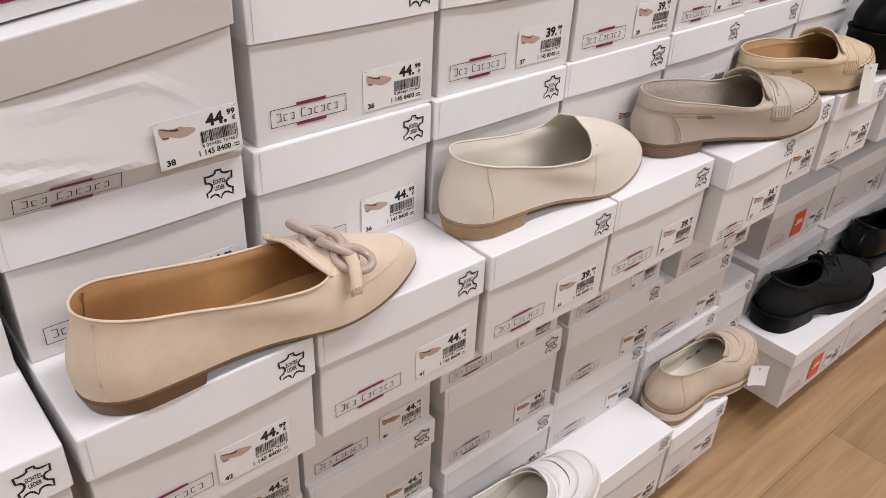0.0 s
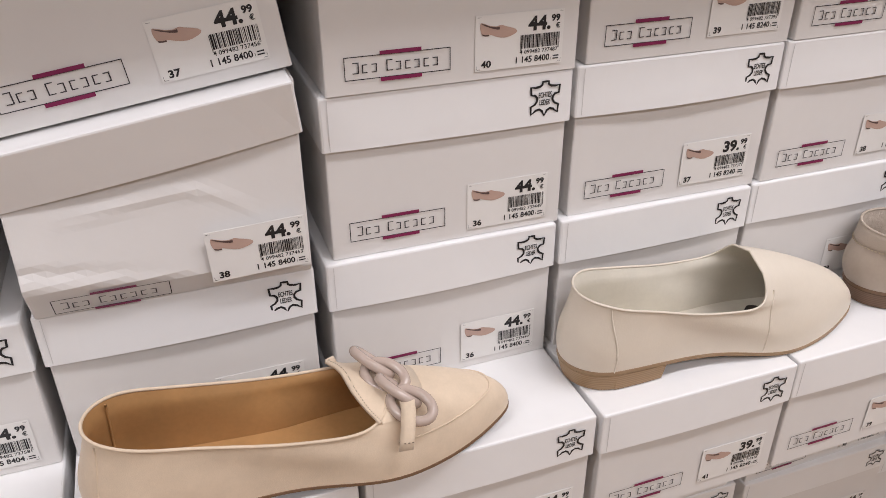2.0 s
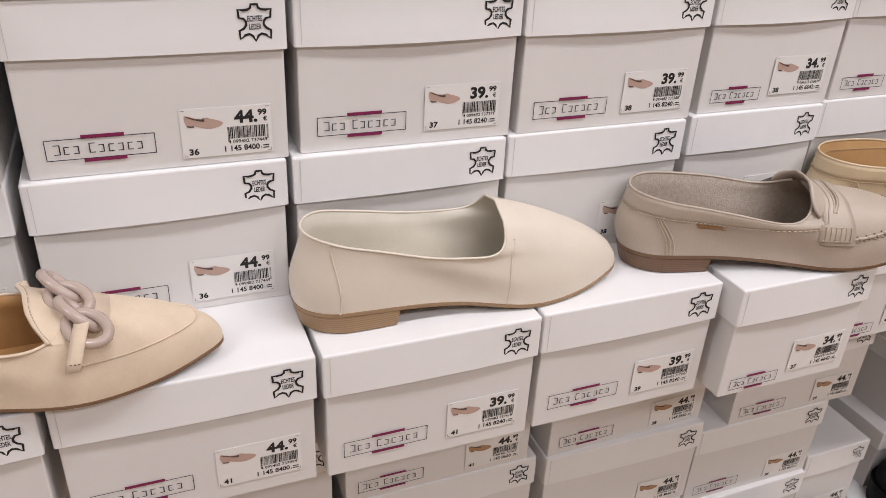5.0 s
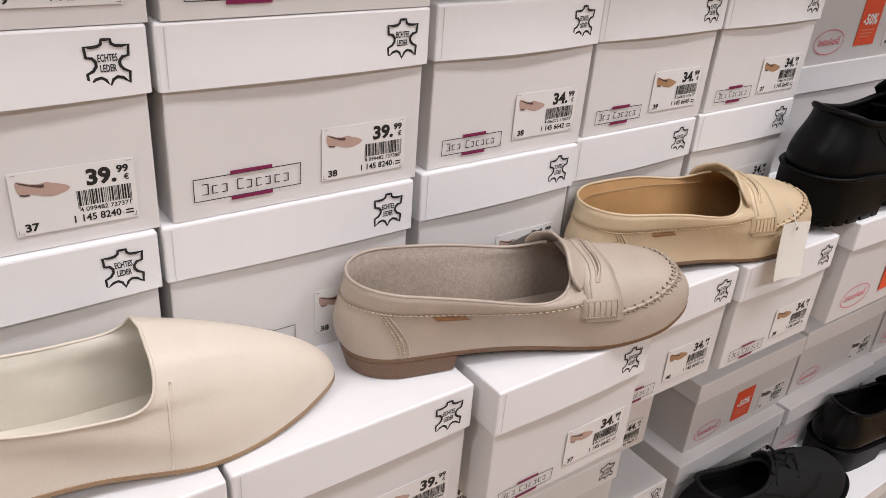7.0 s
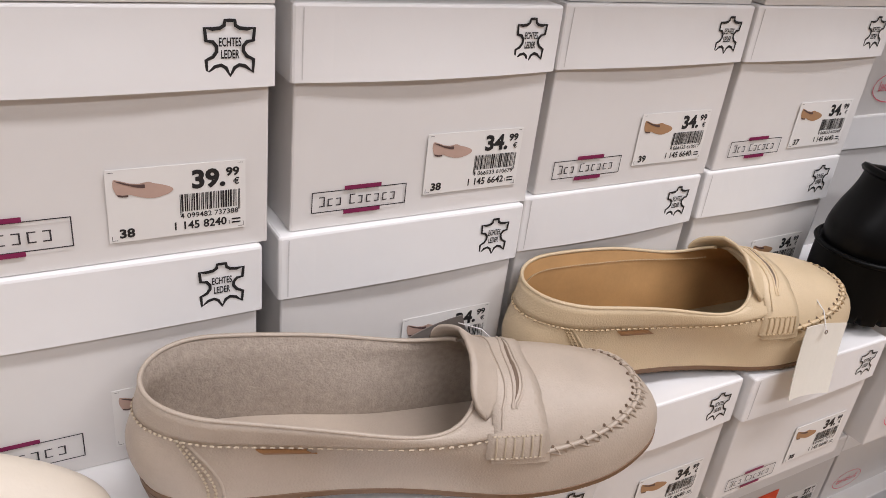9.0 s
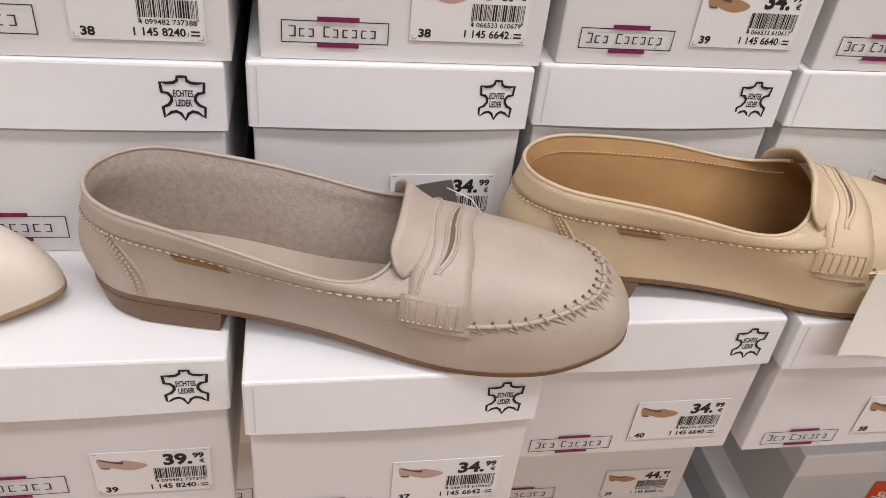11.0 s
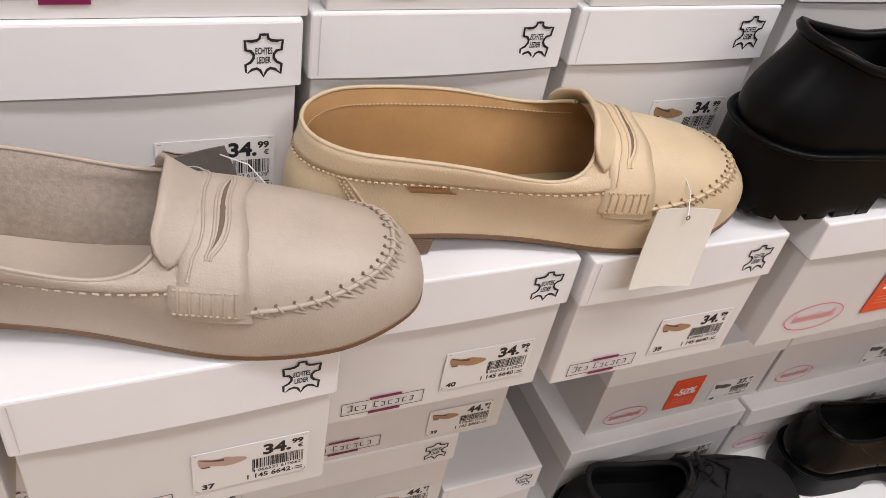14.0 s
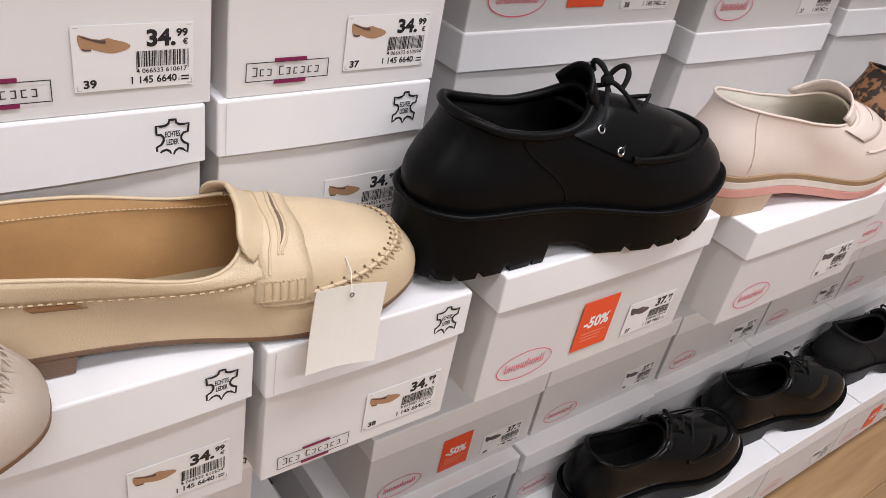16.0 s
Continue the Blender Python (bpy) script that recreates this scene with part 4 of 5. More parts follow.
def chain_loafer(m):
    L = 0.281
    ob = thing("loafer", m, "pointed beige suede loafer with a taupe chain, tan inside", "shoe", "display shoes")
    last = pointed_last(L)
    last.top_x = (0.008, 0.665 * L)
    last.top_z = [(0.0, 0.075), (0.25, 0.066), (0.6, 0.0505), (0.85, 0.044), (1.0, 0.043)]
    last.throat = 0.012
    last.base = [(0.0, 0.0140), (0.22, 0.0130), (0.45, 0.0090), (0.68, 0.0030), (0.85, 0.0045), (1.0, 0.0095)]
    last.square = 3.5
    last.far_up = 0.005
    upper(last, ob, "suede", "suede_lining", "suede_lining", label="beige suede upper")
    flat_soles(last, ob, "dark_sole", "heel", thick=0.0020)
    top_binding(last, ob, "suede", 0.0011)
    # flap that runs on from the vamp over the opening, its free edge lifted at the far side
    def flap(y, f):
        t = 0.5 + y * (0.082 if y < 0 else 0.115)
        e = last.skin(t, 0.97, 0.0014)
        k = (y + 1) / 2
        round_off = (1 - abs(y) ** 5) ** 0.5 if abs(y) < 1 else 0.0
        edge = 0.1765 - 0.0235 * k
        x = e.x + (edge - e.x) * (0.25 + 0.75 * round_off)
        g = f ** 0.9
        return Vector((e.x + (x - e.x) * f, e.y, e.z + (0.002 + 0.0065 * k) * g - 0.0012 * math.sin(math.pi * f)))
    bm = bmesh.new()
    rows = [[last.skin(0.5 + y * (0.082 if y < 0 else 0.115), 0.80, 0.0004)] + [flap(y, k / 6) for k in range(7)] for y in [-1 + i / 12 for i in range(25)]]
    grid(bm, rows, closed=False)
    bmesh.ops.recalc_face_normals(bm, faces=bm.faces[:])
    bmesh.ops.solidify(bm, geom=bm.faces[:], thickness=0.0022)
    part("tongue", bm, M["suede"], ob, smooth=True)
    bm = bmesh.new()
    dashes(bm, [flap(-0.97 + 1.94 * i / 60, 0.90) + Vector((0, 0, 0.0003)) for i in range(61)], 2, 0.00035)
    part("tongue_stitching", bm, M["stitch_pale"], ob)
    # raised seam along the vamp
    seam(last, ob, [last.skin(0.335 + 0.33 * i / 40, 0.50 - 0.14 * math.sin(math.pi * i / 40), 0.0003) for i in range(41)], 0.0007, "suede")
    seam(last, ob, [last.skin(0.062, 0.02 + 0.93 * i / 16, 0.0001) for i in range(17)], 0.0006, "suede")
    seam(last, ob, [last.skin(0.92, 0.30 + 0.68 * i / 12, -0.0036) for i in range(13)], 0.0008, "suede_lining", "lining_seam")
    # chunky chain lying across the flap
    a, b = Vector((0.1835, 0.0200, 0.0605)), Vector((0.2010, -0.0290, 0.0490))
    d = (b - a).normalized()
    n0 = Vector((0.32, -0.12, 0.94))
    side0 = n0.cross(d).normalized()
    n0 = d.cross(side0).normalized()
    for i in range(4):
        c = a.lerp(b, (i + 0.35) / 3.7) + n0 * 0.0012
        tw = radians(34 if i % 2 else -30)
        lean = radians(16)
        u = side0 * math.cos(tw) + n0 * math.sin(tw)
        along = d * math.cos(lean) + side0 * math.sin(lean)
        bm = bmesh.new()
        tube(bm, [c + along * (0.0142 * math.cos(q)) + u * (0.0098 * math.sin(q)) for q in [j * math.tau / 32 for j in range(32)]], 0.0035, 10, True)
        part("chain_link", bm, M["resin"], ob, "taupe resin link" if i == 0 else "", smooth=True)
    # strap that holds the chain at the near side
    bm = bmesh.new()
    spine = [Vector(p) for p in ((0.1975, -0.0185, 0.0540), (0.1970, -0.0245, 0.0555), (0.1955, -0.0310, 0.0530), (0.1930, -0.0375, 0.0465), (0.1905, -0.0425, 0.0395), (0.1890, -0.0445, 0.0340))]
    across = Vector((0.0045, -0.0012, 0.0006))
    grid(bm, [[p - across, p - across * 0.3 + Vector((0, -0.0006, 0.0005)), p + across * 0.3 + Vector((0, -0.0006, 0.0005)), p + across] for p in spine], closed=False)
    bmesh.ops.recalc_face_normals(bm, faces=bm.faces[:])
    bmesh.ops.solidify(bm, geom=bm.faces[:], thickness=0.0016)
    strap = part("chain_strap", bm, M["suede"], ob, smooth=True)
    bm = bmesh.new()
    dashes(bm, [spine[4] + across * (0.8 - 1.6 * k / 6) + Vector((0, -0.0018, 0.0)) for k in range(7)], 2, 0.0004)
    part("strap_stitching", bm, M["stitch_dark"], strap)
    return ob


def cream_slipper(m):
    L = 0.275
    ob = thing("slip_on_shoe", m, "pointed cream leather slip-on with low stacked heel", "shoe", "display shoes")
    last = pointed_last(L)
    last.top_x = (0.008, 0.575 * L)
    last.throat = 0.030
    last.far_up = 0.009
    last.square = 7.0
    last.crown = 0.003
    upper(last, ob, "cream", "cream_lining", "cream_lining", label="cream grained leather upper")
    flat_soles(last, ob, "sole_tan", "heel_tan")
    top_binding(last, ob, "cream", 0.0010)
    seam(last, ob, [last.skin(0.105, 0.0 + i / 16, 0.0002) for i in range(17)], 0.0007, "cream")
    xt = last.top_x[1]
    seam(last, ob, [last.across(xt + 0.0015 + 0.003 * i / 16, 0.01 + 0.36 * i / 16, 0.0002) for i in range(17)], 0.0007, "cream")
    # dark patch on the insole that runs in under the vamp
    bm = bmesh.new()
    slab(bm, last, -0.012, lambda s, t: curve_at(last.base, s) + 0.0058, lambda s, t: curve_at(last.base, s) + 0.001)
    for v in bm.verts:
        upper_face = v.co.z - curve_at(last.base, min(1, max(0, v.co.x / L))) > 0.003
        v.co.x = v.co.x * 0.22 + 0.545 * L
        v.co.y *= 0.85
        v.co.z = curve_at(last.base, v.co.x / L) + (0.0062 if upper_face else 0.001)
    part("sock_label", bm, M["sock_dark"], ob, "dark patch on the insole")
    return ob


def moc_loafer(m, L, mat, lining, sock, label, tag_mat="tab", rise=0.0):
    """A soft moccasin loafer: gathered toe seam, penny strap, stitched collar."""
    ob = thing("loafer", m, label, "shoe", "display shoes")
    thread = M["stitch"] if mat == "tan" else M["stitch_pale"]
    base = [(0.0, 0.0165), (0.24, 0.0155), (0.45, 0.010), (0.68, 0.0045), (0.85, 0.0075), (1.0, 0.0165)]
    last = Last(L, [(0.0, 0.0280), (0.18, 0.0290), (0.42, 0.0285), (0.66, 0.0380), (0.82, 0.0385), (1.0, 0.037)], 0.73, base,
                (0.003, 0.580 * L), [(0.0, 0.0290), (0.35, 0.0320), (0.7, 0.035), (1.0, 0.0345)],
                [(0.0, 0.0690 + rise * 0.3), (0.22, 0.065 + rise * 0.6), (0.5, 0.057 + rise), (0.78, 0.048 + rise), (1.0, 0.045 + rise)], 0.022, 0.041, bulge=0.0080, toe_power=2.5, square=3.4, vamp=0.36, crown=0.0045, lean=0.005, heel_in=0.006, far_up=0.0085)
    upper(last, ob, mat, lining, sock, label="grained leather upper")
    flat_soles(last, ob, "sole", "heel", 0.265)
    top_binding(last, ob, mat, 0.0012, "collar_piping", -0.47, 0.47)
    # collar band
    bm = bmesh.new()
    patch(bm, last, -0.40, 0.40, 0.700, 0.99, 0.0012, 90, 4)
    part("collar_band", bm, M[mat], ob, smooth=True)
    bm = bmesh.new()
    dashes(bm, [last.skin((-0.375 + 0.75 * i / 200) % 1, 0.685, 0.0008) for i in range(201)], 2, 0.00072, 0.0003)
    part("collar_stitching", bm, thread, ob)
    if mat == "tan":
        bm = bmesh.new()
        dashes(bm, [last.skin((-0.40 + 0.52 * i / 200) % 1, 0.85, -0.0038) for i in range(201)], 2, 0.0005)
        part("lining_stitching", bm, thread, ob)
    # heel counter
    for side in (1, -1):
        bm = bmesh.new()
        for sh in (0.0, 0.006):
            dashes(bm, [last.skin((side * (0.088 + sh + 0.02 * (1 - i / 32))) % 1, 0.03 + 0.68 * i / 32, 0.0006) for i in range(33)], 2, 0.0008)
        part("counter_stitching", bm, thread, ob)
        seam(last, ob, [last.skin((side * (0.100 + 0.02 * (1 - i / 20))) % 1, 0.02 + 0.72 * i / 20, 0.0) for i in range(21)], 0.0009, mat)
    # gathered toe seam
    t0, t1, vm = 0.318, 0.682, 0.40
    line = lambda q: vm - 0.07 * math.sin(math.pi * q) ** 0.8
    n = 120
    seam(last, ob, [last.skin(t0 + (t1 - t0) * i / n, line(i / n), 0.0004) for i in range(n + 1)], 0.0014, mat, "toe_seam")
    bm, b2, b3 = bmesh.new(), bmesh.new(), bmesh.new()
    k = 30
    for i in range(k):
        q = (i + 0.5) / k
        t = t0 + (t1 - t0) * q
        v = line(q)
        w = 0.0035 * math.sin(2.3 * i)
        pts = [last.skin(t - 0.003, v - 0.040, 0.0003), last.skin(t - 0.001, v - 0.016, 0.0016), last.skin(t + 0.001, v + 0.010, 0.0018), last.skin(t + 0.002, v + 0.026, 0.0003)]
        tube(bm, pts, 0.00055, 5)
        p = last.skin(t + 0.002, v + 0.030, 0.0002)
        tube(b2, [p, last.skin(t + 0.003, v + 0.039, 0.0005)], 0.0008, 5)
        # soft folds where the wall is gathered below the seam
        run = 0.055 + 0.035 * math.sin(1.7 * i) ** 2
        tube(b3, [last.skin(t + 0.005, v - 0.006, -0.0001), last.skin(t + 0.005 + w * 0.3, v - 0.035, 0.0002), last.skin(t + 0.004 + w, v - 0.035 - run * 0.5, -0.0006), last.skin(t + 0.003 + w * 1.4, v - 0.035 - run, -0.0020)], 0.0014, 7, taper=lambda f: 1 - 0.6 * f)
    part("seam_stitching", bm, M["stitch"] if mat == "tan" else M["stitch_taupe"], ob)
    part("needle_hole", b2, M["stitch_dark"], ob)["kind"] = "stuff"
    part("pucker", b3, M[mat], ob, smooth=True)["kind"] = "stuff"
    # penny strap over the vamp, with a raised tongue edge behind it
    xt = last.top_x[1]
    bm = bmesh.new()
    band(bm, last, xt + 0.0045, lambda q: xt + 0.030 + 0.006 * abs(2 * q - 1), 0.14, 0.86, 0.0019, 44, 5)
    strap = part("penny_strap", bm, M[mat], ob, smooth=True)
    bm = bmesh.new()
    band(bm, last, lambda q: xt + 0.0215 - 0.005 * (1 - q) ** 2 - 0.0016 * math.sin(math.pi * q), lambda q: xt + 0.0215 - 0.005 * (1 - q) ** 2 + 0.0016 * math.sin(math.pi * q), 0.34, 0.56, 0.0023, 18, 2)
    part("strap_slot", bm, M["stitch_dark"], strap, smooth=True)
    for side in (-1, 1):
        seam(last, strap, [last.across(xt + 0.0215 - 0.005 * (1 - k / 24) ** 2 + side * (0.0010 + 0.0020 * math.sin(math.pi * k / 24)), 0.31 + 0.28 * k / 24, 0.0019) for k in range(25)], 0.0008, mat, "slot_lip")
    seam(last, strap, [last.across(xt + 0.0085 + 0.004 * math.sin(math.pi * k / 30), 0.25 + 0.46 * k / 30, 0.0021) for k in range(31)], 0.0007, mat, "strap_edge")
    # tongue rising at the throat
    bm = bmesh.new()
    rows = []
    for i in range(17):
        y = (i / 16 - 0.5) * 2
        t = 0.5 + y * (0.087 if y < 0 else 0.112)
        e = last.skin(t, 0.90, 0.0012)
        row = []
        for kk in range(6):
            f = kk / 5
            row.append(e + Vector((-0.017 * f * (1 - (0.95 if y < 0 else 0.75) * y ** 4), 0, (0.0115 * (1 - 0.6 * y * y)) * f ** 1.2 + 0.0007 * math.sin(9 * y + 2) * f)))
        rows.append(row)
    grid(bm, rows, closed=False)
    bmesh.ops.recalc_face_normals(bm, faces=bm.faces[:])
    bmesh.ops.solidify(bm, geom=bm.faces[:], thickness=0.0020)
    part("tongue", bm, M[mat], ob, smooth=True)
    # bar tack where the strap meets the seam
    for a0, a1 in ((0.160, 0.240), (0.840, 0.760)):
        bm = bmesh.new()
        band(bm, last, xt + 0.001, xt + 0.033, a0, a1, 0.0027, 12, 6)
        tack = part("bar_tack", bm, M[mat], ob, smooth=True)
        bm = bmesh.new()
        for k in range(6):
            x = xt + 0.005 + 0.024 * k / 5
            tube(bm, [last.across(x, a0 + (a1 - a0) * (0.14 + 0.72 * j / 6), 0.0031) for j in range(7)], 0.00055, 5)
        for g in (0.1, 0.9):
            dashes(bm, [last.across(xt + 0.003 + 0.028 * j / 22, a0 + (a1 - a0) * g, 0.0030) for j in range(23)], 2, 0.0005)
        part("tack_stitching", bm, thread, tack)
    # small leather tab on the side
    bm = bmesh.new()
    patch(bm, last, 0.165, 0.205, lambda q: 0.565, lambda q: 0.645, 0.0012, 8, 2)
    part("side_tab", bm, M[tag_mat], ob, "small brown leather tab")
    return ob


def swing_tag(m, w=0.034, h=0.046, mat="tag", label="blank cream swing tag on a clear nylon loop", loop=None):
    ob = thing("swing_tag", m, label, "price tag", "swing tags")
    bm = bmesh.new()
    rows = [[Vector(((i / 8 - 0.5) * w, 0.0025 * math.sin(math.pi * i / 8) - 0.0035 * (k / 8) ** 2, -h * k / 8)) for k in range(9)] for i in range(9)]
    grid(bm, rows, closed=False)
    bmesh.ops.recalc_face_normals(bm, faces=bm.faces[:])
    bmesh.ops.solidify(bm, geom=bm.faces[:], thickness=0.0005)
    part("card", bm, M[mat], ob)
    bm = bmesh.new()
    tube(bm, [Vector((0.0013 * math.cos(a), -0.0009, -0.005 + 0.0013 * math.sin(a))) for a in [i * math.tau / 12 for i in range(12)]], 0.0004, 5, True)
    part("hole", bm, M["stitch_dark"], ob)
    if loop:
        bm = bmesh.new()
        tube(bm, [Vector(p) for p in loop], 0.0004, 5)
        part("nylon_loop", bm, M["nylon"], ob, smooth=True)
    return ob


def lug_sole(last, ob, thick, heel_h, mat="rubber", arch=(0.34, 0.50), lugs=True, welt=True, grow=0.003, layers=(), band=None):
    """A thick sole with a separate-looking heel; layers: bands of other colours, as (from, to, material) shares."""
    def low(s, t):
        cut = 0.0
        if arch[0] < s < arch[1]:
            k = (s - arch[0]) / (arch[1] - arch[0])
            cut = 0.014 * (1 - k ** 2.5) if k > 0.02 else 0.014
        spring = 0.012 * max(0, (s - 0.78) / 0.22) ** 2
        notch = 0.005 if lugs and (s > 0.52 or s < 0.3) and int(t * 130) % 4 == 0 else 0.0
        return cut + spring + notch
    def high(s, t):
        return curve_at(last.base, s) + 0.003
    under = low
    if band:
        def under(s, t):
            return max(0.012 * max(0, (s - 0.78) / 0.22) ** 2, high(s, t) - band)
        heel_block(last, ob, layers[0][2], 0.27, lambda s: under(s, 0) - 0.0002, grow=grow)
        layers = layers[1:]
    if not layers:
        bm = bmesh.new()
        slab(bm, last, grow, high, low, n=520 if lugs else 160)
        part("outsole", bm, M[mat], ob)
    else:
        for a, b, mm, nm in layers:
            bm = bmesh.new()
            slab(bm, last, grow, lambda s, t: under(s, t) + (high(s, t) - under(s, t)) * b, lambda s, t: under(s, t) + (high(s, t) - under(s, t)) * a, n=160)
            part(nm, bm, M[mm], ob)
    if welt:
        bm = bmesh.new()
        tube(bm, [last.sole(i / 160, grow + 0.0004) + Vector((0, 0, 0.0022)) for i in range(160)], 0.0021, 6, True)
        part("welt", bm, M[mat], ob, smooth=True)


def chunky_last(L, thick, heel, width=1.0, top_x=0.44, ankle=0.052, toe=0.74, toe_h=0.036, toe_power=2.4, throat=0.012):
    base = [(0.0, heel), (0.25, heel - 0.002), (0.5, (thick + heel) / 2 - 0.003), (0.7, thick), (0.88, thick + 0.003), (1.0, thick + 0.012)]
    return Last(L, [(0.0, 0.034 * width), (0.18, 0.036 * width), (0.42, 0.035 * width), (0.66, 0.047 * width), (0.82, 0.046 * width), (1.0, 0.043 * width)], toe, base,
                (0.012, top_x * L), [(0.0, 0.027), (0.35, 0.029), (0.7, 0.027), (1.0, 0.024)],
                [(0.0, heel + ankle), (0.25, heel + ankle - 0.007), (0.6, heel + ankle - 0.012), (0.85, heel + ankle - 0.009), (1.0, heel + ankle - 0.006)],
                throat, toe_h, bulge=0.006, toe_power=toe_power, square=2.4, vamp=0.45, lean=0.003, heel_in=0.006)


def laces(last, ob, pairs, bow=True, eyelets=True, low=0.76, spots=None):
    """Eyelets, crossing laces and a bow over the throat."""
    rows = []
    for k in range(pairs):
        v = low + (0.93 - low) * k / max(1, pairs - 1)
        ta = 0.5 - 0.095 - 0.028 * k
        if spots:
            ta, v = last.nearest(*spots[k])
        a, b = last.skin(ta, v, 0.0018), last.skin(1 - ta, v, 0.0018)
        rows.append((a, b, last.skin(0.5, v, 0.0035)))
        if eyelets:
            for p, t in ((a, ta), (b, 1 - ta)):
                n = last.normal(t, v)
                ax = n.cross(Vector((0, 0, 1))).normalized()
                ay = n.cross(ax)
                bm = bmesh.new()
                tube(bm, [p + ax * (0.0028 * math.cos(q)) + ay * (0.0028 * math.sin(q)) for q in [j * math.tau / 14 for j in range(14)]], 0.0010, 6, True)
                part("eyelet", bm, M["eyelet"], ob, "steel eyelet", smooth=True)
    for k, (a, b, c) in enumerate(rows):
        bm = bmesh.new()
        tube(bm, [a, a.lerp(c, 0.5) + Vector((0, 0, 0.0035)), c + Vector((0, 0, 0.0025)), b.lerp(c, 0.5) + Vector((0, 0, 0.0035)), b], 0.0021, 6)
        part("lace", bm, M["lace"], ob, smooth=True)
        if k:
            for p, q in ((rows[k - 1][0], b), (rows[k - 1][1], a)):
                mid = p.lerp(q, 0.5) + Vector((0.002, 0, 0.006))
                bm = bmesh.new()
                tube(bm, [p, p.lerp(mid, 0.5) + Vector((0, 0, 0.002)), mid, mid.lerp(q, 0.5) + Vector((0, 0, 0.002)), q], 0.0020, 6)
                part("lace", bm, M["lace"], ob, smooth=True)
    if bow:
        c = rows[-1][2] + Vector((-0.002, 0, 0.006))
        bm = bmesh.new()
        bmesh.ops.create_icosphere(bm, subdivisions=2, radius=0.0048, matrix=Matrix.Translation(c))
        part("knot", bm, M["lace"], ob, smooth=True)
        for sy, dz, dx in ((-1, 0.011, 0.003), (1, 0.009, -0.003)):
            bm = bmesh.new()
            tube(bm, [c + Vector((dx * math.sin(q) * 2, sy * 0.008 * (1 - math.cos(q)), dz * math.sin(q) + 0.002)) for q in [j * math.pi / 14 * 1.05 for j in range(15)]], 0.0020, 6)
            part("bow_loop", bm, M["lace"], ob, smooth=True)
            bm = bmesh.new()
            tube(bm, [c + Vector((0.010 * f + 0.016 * f * f, sy * (0.003 + 0.013 * f), 0.002 * f - 0.024 * f * f)) for f in [j / 10 for j in range(11)]], 0.0019, 6)
            part("lace_end", bm, M["lace"], ob, smooth=True)


def lace_up(m, L, mat, label, thick=0.030, heel=0.048, ankle=0.062, eyelets=True, pairs=2, lugs=True, sole="rubber", apron=True, width=1.0, toe_h=0.034, group="display shoes", bow=True, spots=None):
    ob = thing("lace_up_shoe", m, label, "shoe", group)
    last = chunky_last(L, thick, heel, width, ankle=ankle, toe_h=toe_h)
    last.top_x = (0.019, last.top_x[1])
    upper(last, ob, mat, "black_lining", "black_lining")
    lug_sole(last, ob, thick, heel, sole, lugs=lugs)
    top_binding(last, ob, mat, 0.0034, "padded_collar")
    seam(last, ob, [last.skin(0.205, 0.02 + 0.9 * i / 16, 0.0002) for i in range(17)], 0.0008, mat)
    if apron:
        n = 80
        line = lambda q: 0.60 - 0.22 * math.sin(math.pi * q) ** 0.7
        seam(last, ob, [last.skin(0.325 + 0.35 * i / n, line(i / n), 0.0012) for i in range(n + 1)], 0.0033, mat, "apron_seam")
    for side in (0, 1):
        bm = bmesh.new()
        t0, t1 = (0.32, 0.435) if side == 0 else (0.68, 0.565)
        patch(bm, last, t0, t1, lambda q: 0.50 + 0.06 * q, lambda q: 0.985, 0.0018, 14, 5)
        part("lace_facing", bm, M[mat], ob, smooth=True)
    bm = bmesh.new()
    rows = []
    for i in range(13):
        y = (i / 12 - 0.5) * 2
        e = last.skin(0.5 + y * 0.085, 0.96, 0.0005)
        rows.append([e + Vector((-0.012 * f, 0, 0.020 * f * (1 - 0.4 * y * y))) for f in [k / 4 for k in range(5)]])
    grid(bm, rows, closed=False)
    bmesh.ops.recalc_face_normals(bm, faces=bm.faces[:])
    bmesh.ops.solidify(bm, geom=bm.faces[:], thickness=0.003)
    part("tongue", bm, M[mat], ob, smooth=True)
    laces(last, ob, pairs, bow, eyelets, spots=spots)
    return ob


